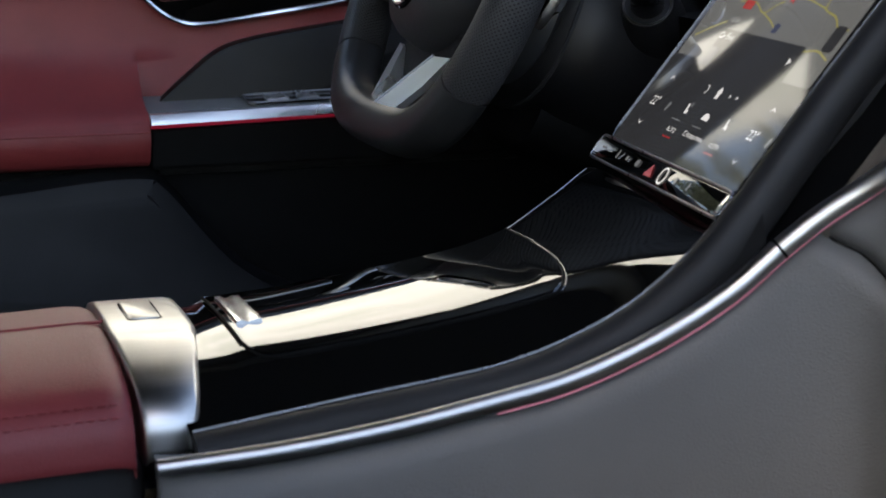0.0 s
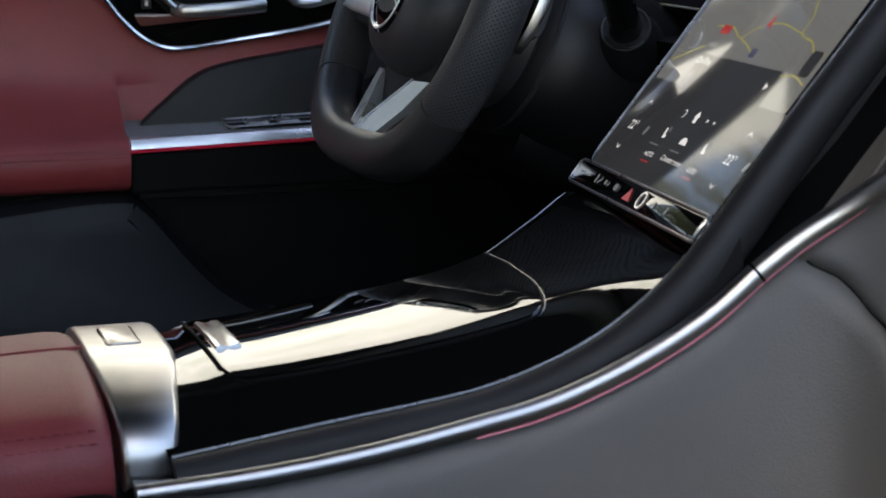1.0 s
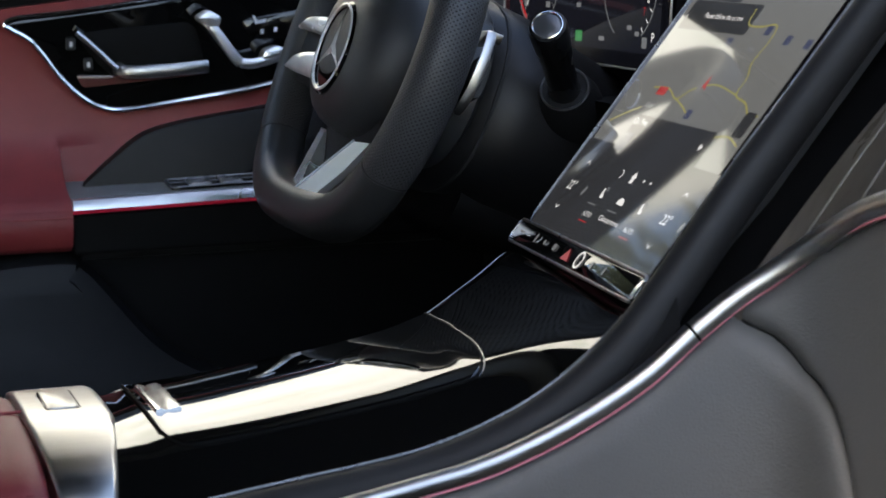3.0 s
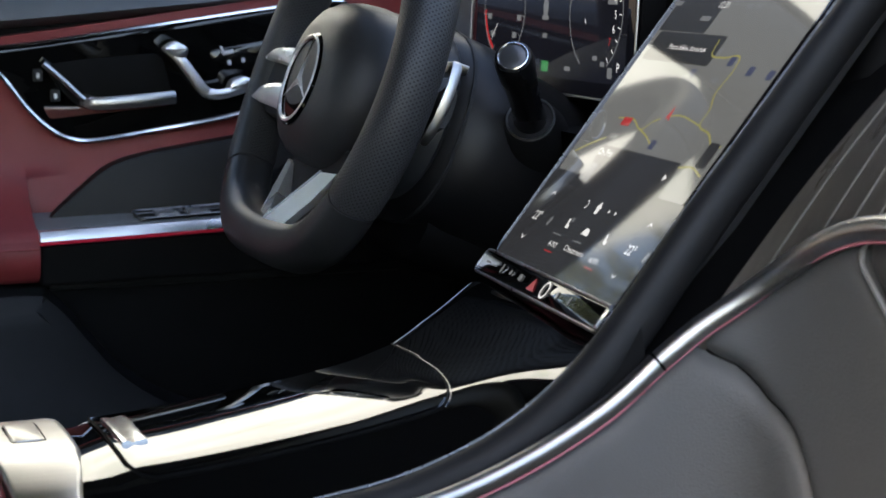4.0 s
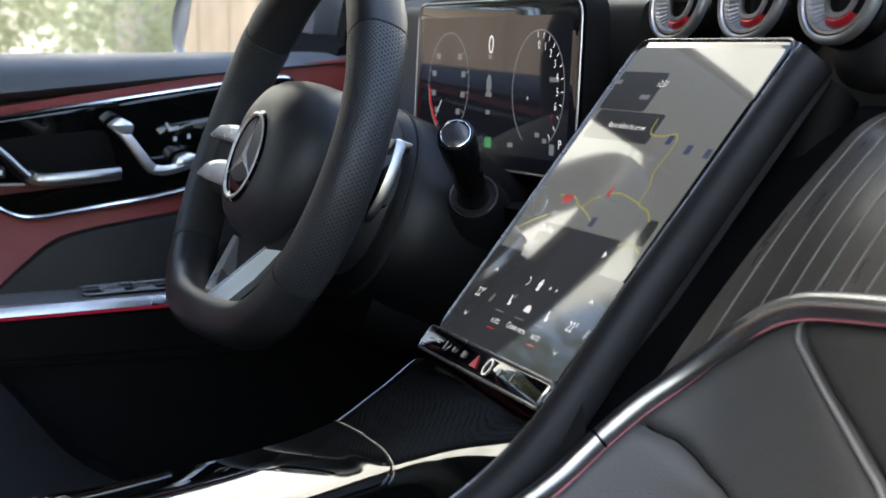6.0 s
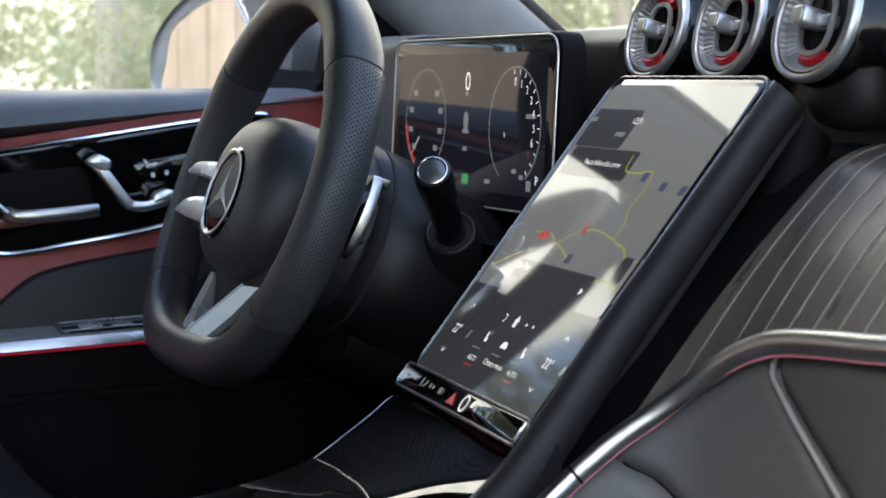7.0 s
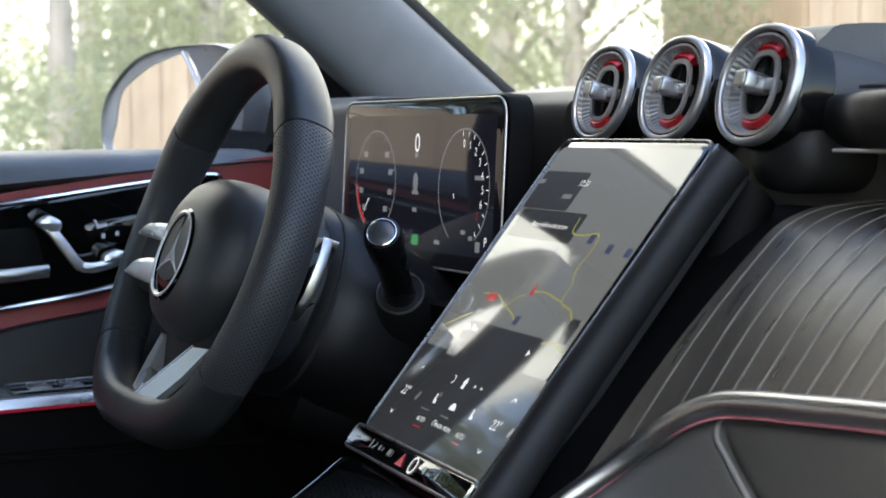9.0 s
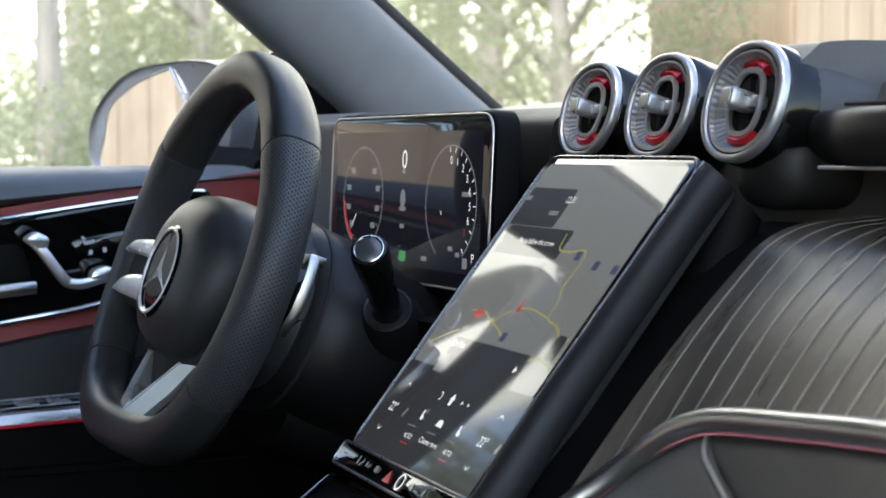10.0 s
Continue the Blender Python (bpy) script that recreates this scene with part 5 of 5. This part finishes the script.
# top deck from the windscreen to the roll
DASH_LEATHER = surface("dash_leather", (0.034, 0.036, 0.040), (0.042, 0.044, 0.048), 0.45, bump=0.2, bump_scale=1000, cells=True)
hpart("top_deck", extrude_x("top_deck", [(0.665, 0.772), (0.70, 0.7765), (0.80, 0.782), (0.95, 0.795), (1.05, 0.80), (1.05, 0.75), (0.80, 0.74), (0.68, 0.74)], -0.76, 0.18, DASH_LEATHER, 8), "dark grey leather top deck")
# passenger side roll right of the vents
ROLL = [(0.575, 0.770), (0.571, 0.782), (0.580, 0.796), (0.60, 0.804), (0.65, 0.8088), (0.80, 0.806), (1.05, 0.795), (1.05, 0.75), (0.70, 0.755), (0.60, 0.765)]
hpart("roll_shoulder", extrude_x("roll_shoulder", [(0.612, 0.772), (0.610, 0.786), (0.622, 0.801), (0.65, 0.8082), (0.80, 0.806), (1.05, 0.795), (1.05, 0.75), (0.70, 0.752), (0.63, 0.762)], 0.080, 0.140, DASH_LEATHER, 4), "black leather shoulder beside the vents")
hpart("upper_roll", extrude_x("upper_roll", ROLL, 0.125, 0.76, DASH_LEATHER, 44, 0.04, 85, 0.03, 0.045), "black leather upper roll")
hpart("lower_roll", extrude_x("lower_roll", [(0.580, 0.768), (0.572, 0.760), (0.574, 0.748), (0.585, 0.739), (0.61, 0.737), (0.68, 0.745), (0.68, 0.765), (0.62, 0.768)], 0.14, 0.76, SOFT_PLASTIC, 40, 0.04, 85, tuck=0.045), "black lower roll")
hpart("stitch_line", sweep("stitch_line", [Vector((x, 0.5735 - 0.04 * ((x - 0.125) / 0.635) ** 2, 0.7698)) for x in np.linspace(0.235, 0.75, 20)], oval(0.0012, 0.0008, 6), SEAM, side=(0, 0, 1)), "stitched seam")
hpart("thin_edge", sweep("thin_edge", [Vector((x, 0.583 - 0.04 * ((x - 0.145) / 0.615) ** 2, 0.7375)) for x in np.linspace(0.20, 0.75, 20)], oval(0.0010, 0.0010, 6), SILVER_PAINT, side=(0, 0, 1)), "thin pale edge")
hpart("recess", shell("recess", [[Vector((x, 0.655 - 0.02 * max(0, x), z)) for z in (0.66, 0.70, 0.745)] for x in np.linspace(-0.2, 0.75, 10)], surface("recess_plastic", (0.055, 0.056, 0.050), (0.065, 0.066, 0.06), 0.5, bump=0.15), (0, 0.02, 0), 40), "dark grey recess behind the vents")
# bridge between instrument display and vents
hpart("bridge", extrude_x("bridge", [(0.640, 0.7555), (0.650, 0.772), (0.68, 0.776), (0.72, 0.74), (0.70, 0.70), (0.66, 0.62), (0.64, 0.62), (0.638, 0.70)], -0.76, -0.195, SOFT_PLASTIC, 4), "black dashboard front")
hpart("bridge_panel", slab("bridge_panel", rounded([(-0.205, 0.640), (-0.12, 0.640), (-0.12, 0.738), (-0.195, 0.738)], 0.010), 0.0, 0.006, SOFT_PLASTIC, 0.003), "black filler panel")
bp = dash.children[-1]
bp.data.transform(Matrix.Translation((0, 0.8, 0.75)))
bp.data.transform(Matrix(((1, 0, 0, 0), (0, 0, -1, 0.650), (0, 1, 0, 0), (0, 0, 0, 1))))
bp.data.transform(Matrix.Translation((0, -0.8, -0.75)))
hpart("hood", extrude_x("hood", [(0.612, 0.74), (0.612, 0.772), (0.66, 0.774), (0.68, 0.70), (0.66, 0.62), (0.62, 0.62)], -0.66, -0.53, SILL_PLASTIC, 3), "grey side of the display hood")
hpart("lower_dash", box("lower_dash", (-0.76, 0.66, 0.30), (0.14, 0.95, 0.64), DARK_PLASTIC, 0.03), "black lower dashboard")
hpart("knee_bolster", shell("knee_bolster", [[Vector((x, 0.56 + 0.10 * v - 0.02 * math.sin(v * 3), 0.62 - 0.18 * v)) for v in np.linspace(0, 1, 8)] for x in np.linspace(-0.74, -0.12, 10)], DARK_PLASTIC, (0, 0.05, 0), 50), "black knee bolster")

# ---- air vents ----


VENT_SILVER = surface("vent_silver", (0.38, 0.38, 0.385), (0.44, 0.44, 0.44), 0.36, 0.75, scale=200)
BAND_BLACK = surface("band_black", (0.003, 0.003, 0.003), None, 0.13, spec=0.3)


def vent(x, y, z, s, yaw):
    v = thing("air_vent", "oval turbine air vent with silver ring and red accents", "air vent", frame_at(x, y, z, 15, yaw) @ Matrix.Diagonal((s, s, s, 1)), "centre air vents")
    W, H = 1.06, 1.0
    P = 2.2
    part("barrel", lathe("barrel", [(0.0345, -0.085), (0.0375, -0.06), (0.0385, -0.030), (0.0392, -0.018), (0.0385, -0.012)], SOFT_PLASTIC, 40, W, H, P), v, "black barrel")
    part("gloss_band", lathe("gloss_band", [(0.0385, -0.040), (0.0402, -0.038), (0.0406, -0.016), (0.0400, -0.006), (0.0388, -0.004)], BAND_BLACK, 40, W, H, P), v, "glossy black band")
    part("outer_ring", lathe("outer_ring", [(0.0394, -0.003), (0.0398, 0.000), (0.0388, 0.0030), (0.0364, 0.0038), (0.0350, 0.0024), (0.0346, -0.003)], VENT_SILVER, 96, W, H, P, 70), v, "satin silver outer ring")
    part("dark_gap", lathe("dark_gap", [(0.0348, 0.0008), (0.0338, 0.0002), (0.0336, -0.006)], DARK_PLASTIC, 40, W, H, P), v, "dark gap")
    rows = []
    ring = oval(1, 1, 96, P)
    for r, zz in ((0.0336, 0.0018), (0.0318, 0.0022), (0.0304, -0.0015), (0.0262, -0.0045), (0.0228, -0.0070)):
        rows.append([(r * W * c[0] * (1 + 0.035 * (i % 2) * (zz < 0)), r * H * c[1] * (1 + 0.035 * (i % 2) * (zz < 0)), zz) for i, c in enumerate(ring)])
    part("ribbed_bowl", grid("ribbed_bowl", rows, VENT_SILVER, close_v=True, smooth=20), v, "ribbed silver bowl")
    part("throat", lathe("throat", [(0.0232, -0.0062), (0.0228, -0.014), (0.0, -0.0145)], surface("throat_black", (0.004, 0.004, 0.004), None, 0.6), 32, W, H, P), v, "black throat")
    inner = [Vector((0.0150 * W * c[0], 0.0210 * c[1], -0.0015)) for c in oval(1, 1, 36, 2.6)]
    part("inner_frame", sweep("inner_frame", inner, oval(0.0017, 0.0020, 8, 3), VENT_SILVER, side=(0, 0, 1), closed=True), v, "silver inner frame")
    for sy in (-1, 1):
        rows = []
        for a in np.linspace(58, 112, 10):
            c, s_ = math.cos(radians(a)), sy * math.sin(radians(a))
            rows.append([Vector((0.0285 * W * c, 0.0285 * s_, -0.0022)), Vector((0.0245 * W * c, 0.0250 * s_, 0.0002)), Vector((0.0180 * W * c, 0.0205 * s_, -0.0030)), Vector((0.020 * W * c, 0.0225 * s_, -0.0090))])
        part("red_accent", grid("red_accent", rows, RED_METAL, close_v=True, caps=True, smooth=40), v, "bright red metallic accent")
    for xx in (-0.006, 0.006):
        part("vane", slab("vane", rounded(rect(0.0012, 0.040, xx, 0), 0.0004, 2), -0.0142, -0.006, SOFT_PLASTIC), v, "thin black vane")
    part("bridge", slab("bridge", rounded(rect(0.034, 0.0085), 0.003, 3), -0.006, 0.001, SILVER_PAINT, 0.002), v, "silver cross bridge")
    part("knob", slab("knob", rounded(rect(0.0140, 0.0130), 0.0035, 4), -0.004, 0.0145, SILVER_PAINT, 0.0025), v, "silver adjuster knob")
    part("knob_face", slab("knob_face", rounded(rect(0.0105, 0.0088), 0.0025, 4), 0.0138, 0.0153, surface("knob_grey", (0.36, 0.35, 0.29), None, 0.4), 0.0005), v, "matt beige knob face")
    return v


vent(-0.139, 0.640, 0.7745, 0.88, 0)
vent(-0.0185, 0.6225, 0.7745, 0.88, 0)
vent(0.110, 0.598, 0.7740, 0.90, 0)
pods = thing("vent_housing", "black padded housing joining the air vents to the dashboard", "vent housing", pose(0, 0.68, 0.77))
for x, y, s in ((-0.139, 0.640, 0.88), (-0.0185, 0.6225, 0.88), (0.110, 0.598, 0.90)):
    me = lathe("pod", [(0.0382, 0.0), (0.0400, 0.006), (0.0410, 0.03), (0.041, 0.12)], BLACK_LEATHER, 36, 1.08 * s, 1.0 * s, 2.2)
    me.transform(frame_at(x, y, 0.7755, 15, 0) @ pose(0, 0, -0.02, 180, 0, 0))
    me.transform(Matrix.Translation((0, -0.68, -0.77)))
    part("pod", me, pods)
me = extrude_x("saddle", [(0.655, 0.745), (0.66, 0.772), (0.69, 0.792), (0.75, 0.795), (0.80, 0.78), (0.80, 0.74), (0.70, 0.735)], -0.20, 0.20, BLACK_LEATHER, 3)
me.transform(Matrix.Translation((0, -0.68, -0.77)))
part("saddle", me, pods, "padded saddle behind the vents")
chin = grid("chin", [[(0.115 + 0.030 * k * c[0], y + 0.0, 0.742 + 0.022 * k * c[1]) for c in oval(1, 1, 24, 2.2)] for k, y in ((0.4, 0.600), (0.9, 0.605), (1.0, 0.615), (1.0, 0.66))], SOFT_PLASTIC, close_v=True, caps=True, smooth=60)
chin.transform(Matrix.Translation((0.004, -0.68, -0.778)))
part("chin", chin, pods, "black rounded chin below the vent")

# ---- outside ----
GRASS = surface("dry_grass", (0.10, 0.11, 0.05), (0.20, 0.19, 0.11), 0.95, scale=1.5, bump=0.5, bump_scale=12)
ground = part("ground", slab("ground", rect(600, 600), -0.45, -0.40, GRASS))
tagged(ground, "pale dry ground around the parked car", "ground", kind="structure")
LARCH = surface("pale_timber", (0.30, 0.22, 0.15), (0.38, 0.29, 0.20), 0.7, scale=3, stretch=(1, 6, 0.4), bump=0.3, bump_scale=40)
ROOFING = surface("dark_roof", (0.05, 0.05, 0.055), None, 0.7)


def timber_house(x0, x1, y0, y1, h, label):
    hs = thing("house", label, "house", pose((x0 + x1) / 2, (y0 + y1) / 2, -0.4))
    w, d_ = x1 - x0, y1 - y0
    part("wall", box("wall", (-w / 2, -d_ / 2, 0), (w / 2, d_ / 2, h), LARCH), hs, "timber wall")
    part("roof", box("roof", (-w / 2 - 0.4, -d_ / 2 - 0.4, h), (w / 2 + 0.4, d_ / 2 + 0.4, h + 0.25), ROOFING, 0.05), hs, "dark flat roof")
    return hs, w, d_


fence = thing("timber_fence", "low pale timber board fence beside the car", "fence", pose(-4.6, -5.7, -0.4))
for i in range(56):
    y = -6.2 + i * 0.222
    part("board", box("board", (-0.012, y - 0.108, 0.02), (0.012, y + 0.108, 2.7 if y < 3.0 else 1.95), LARCH, 0.004), fence)
for z in (0.35, 1.6):
    part("rail", box("rail", (-0.06, -6.3, z - 0.05), (-0.0135, 6.2, z + 0.05), LARCH, 0.005), fence, "horizontal fence rail")
hs2, w2, d2 = timber_house(-12.9, -10.8, 8.6, 12.0, 4.2, "far timber-clad house beyond the trees")
for i in range(9):
    x = -w2 / 2 + (i + 0.5) * w2 / 9
    part("board", box("board", (x - 0.112, -d2 / 2 - 0.03, 0.0), (x + 0.112, -d2 / 2, 4.1), LARCH, 0.006), hs2)
for i in range(14):
    y = -d2 / 2 + (i + 0.5) * d2 / 14
    part("board", box("board", (w2 / 2, y - 0.116, 0.0), (w2 / 2 + 0.03, y + 0.116, 4.1), LARCH, 0.006), hs2)

BARK = surface("bark", (0.26, 0.23, 0.19), (0.42, 0.38, 0.33), 0.9, scale=9, stretch=(1, 1, 0.3), bump=0.9, bump_scale=30)
LEAF = surface("leaves", (0.18, 0.20, 0.12), (0.30, 0.31, 0.20), 0.5, scale=1.2)
ln_ = LEAF.node_tree
tr = ln_.nodes.new("ShaderNodeBsdfTranslucent")
tr.inputs[0].default_value = (0.50, 0.52, 0.36, 1)
mx = ln_.nodes.new("ShaderNodeMixShader")
mx.inputs[0].default_value = 0.6
ln_.links.new(ln_.nodes["Principled BSDF"].outputs[0], mx.inputs[1])
ln_.links.new(tr.outputs[0], mx.inputs[2])
ln_.links.new(mx.outputs[0], ln_.nodes["Material Output"].inputs[0])


def leaf_cloud(rng, centre, size, count, leaf):
    """Many small bent leaves scattered through an uneven blob."""
    c = rng.normal(0, 1, (count, 3))
    c /= np.linalg.norm(c, axis=1, keepdims=True)
    c *= rng.uniform(0.25, 1.0, (count, 1)) ** 0.6
    c = c * np.array(size) + np.array(centre)
    a = rng.normal(0, 1, (count, 3))
    a /= np.linalg.norm(a, axis=1, keepdims=True)
    b = np.cross(a, rng.normal(0, 1, (count, 3)))
    b /= np.linalg.norm(b, axis=1, keepdims=True)
    s = leaf * rng.uniform(0.6, 1.3, (count, 1))
    return np.stack([c - a * s, c + b * s * 0.5, c + a * s, c - b * s * 0.5], 1).reshape(-1, 3)


def tree(x, y, h, r, seed, leaf=0.032):
    rng = np.random.default_rng(seed)
    t = thing("tree", "sunlit broadleaf tree with pale trunk behind the car", "tree", pose(x, y, -0.4), "trees around the car")
    path = curve([(0, 0, 0), (rng.uniform(-.1, .1), rng.uniform(-.1, .1), h * 0.4), (rng.uniform(-.2, .2), rng.uniform(-.2, .2), h * 0.8), (0.1, 0, h)], 5)
    part("trunk", sweep("trunk", path, oval(r, r, 9), BARK, side=(1, 0, 0), scale=lambda k: 1.0 - 0.75 * k), t, "pale rough trunk")
    pts = []
    for i in range(12):
        a = rng.uniform(0, 6.28)
        z = h * rng.uniform(0.12, 0.98)
        q = rng.uniform(0.6, 1.0) * h * 0.26 * (1.15 - abs(z / h - 0.5))
        e = (math.cos(a) * q, math.sin(a) * q, z + q * 0.25)
        part("limb", sweep("limb", curve([(0, 0, z - q * 0.4), (e[0] * 0.5, e[1] * 0.5, z), e], 4), oval(r * 0.28, r * 0.28, 6), BARK, side=(0.3, 0.3, 1), scale=lambda k: 1 - 0.7 * k), t)
        pts.append(leaf_cloud(rng, e, (h * 0.17, h * 0.17, h * 0.11), 1300, leaf))
    v = np.concatenate(pts)
    me = bpy.data.meshes.new("crown")
    me.from_pydata(v.tolist(), [], [(4 * i, 4 * i + 1, 4 * i + 2, 4 * i + 3) for i in range(len(v) // 4)])
    me.materials.append(LEAF)
    tagged(part("crown", me, t, "bright green leaves"), kind="stuff")
    return t


tree_rng = np.random.default_rng(7)
spots = [(-12.0, 3.05, 0.13), (-12.0, 7.15, 0.12), (-14.5, 5.0, 0.15), (-17, 2.2, 0.2), (-16, 8.6, 0.2), (-19, 5.5, 0.2), (-22, 11.0, 0.25), (-15, 12.5, 0.2), (-21, 0.5, 0.2), (-25, 6.5, 0.25), (-12.5, 15.5, 0.2), (-17.5, 16.5, 0.2), (-9, 18, 0.2), (-24, 16, 0.25)][:11]
for i, (x, y, r) in enumerate(spots):
    tree(x, y, tree_rng.uniform(3.6, 4.6) * max(1.0, abs(x) / 15), r, 20 + i)
# three unseen trees added so the touchscreen reflects dark leaves, not sky
for i, (x, y) in enumerate(((-8.0, -3.2), (-9.5, -5.0), (-8.5, -7.0))):
    tree(x, y, 6.2, 0.2, 60 + i, 0.075)
woods_pts = []
for i in range(46):
    a = radians(100 + 120 * i / 45)
    R_ = tree_rng.uniform(30, 36)
    woods_pts.append(leaf_cloud(tree_rng, (R_ * math.cos(a), R_ * math.sin(a) + 2, tree_rng.uniform(0.3, 3.0)), (3.2, 3.2, 2.2), 900, 0.09))
v = np.concatenate(woods_pts)
me = bpy.data.meshes.new("far_woods")
me.from_pydata(v.tolist(), [], [(4 * i, 4 * i + 1, 4 * i + 2, 4 * i + 3) for i in range(len(v) // 4)])
me.materials.append(LEAF)
tagged(part("far_woods", me), "hazy green wood edge in the distance", "woods", kind="stuff")

# glowing sheet beyond the trees, painted as hazy distance; it lights the cabin
HAZE_GLOW = bpy.data.materials.new("haze_glow")
HAZE_GLOW.use_nodes = True
hb = HAZE_GLOW.node_tree.nodes["Principled BSDF"]
hz = HAZE_GLOW.node_tree
# noise paints soft foliage tones into the glow
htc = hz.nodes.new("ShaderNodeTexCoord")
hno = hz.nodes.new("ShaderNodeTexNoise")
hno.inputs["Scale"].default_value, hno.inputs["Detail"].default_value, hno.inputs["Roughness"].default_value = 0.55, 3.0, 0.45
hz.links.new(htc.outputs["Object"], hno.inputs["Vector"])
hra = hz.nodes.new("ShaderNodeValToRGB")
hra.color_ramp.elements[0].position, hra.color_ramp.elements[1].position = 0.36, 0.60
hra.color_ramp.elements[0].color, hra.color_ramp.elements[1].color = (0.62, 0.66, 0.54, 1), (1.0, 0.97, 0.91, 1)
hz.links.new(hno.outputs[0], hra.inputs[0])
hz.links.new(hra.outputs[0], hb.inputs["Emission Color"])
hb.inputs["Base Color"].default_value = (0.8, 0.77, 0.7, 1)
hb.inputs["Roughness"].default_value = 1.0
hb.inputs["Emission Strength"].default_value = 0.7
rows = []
# stops at 189 degrees so reflections past it stay dark
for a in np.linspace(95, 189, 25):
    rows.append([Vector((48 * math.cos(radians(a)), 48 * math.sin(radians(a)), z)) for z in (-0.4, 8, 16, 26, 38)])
backdrop = part("backdrop", shell("backdrop", rows, HAZE_GLOW, (0, 0.2, 0)))
tagged(backdrop, "glowing sheet painted as hazy cream distance behind the trees", "backdrop", kind="structure")
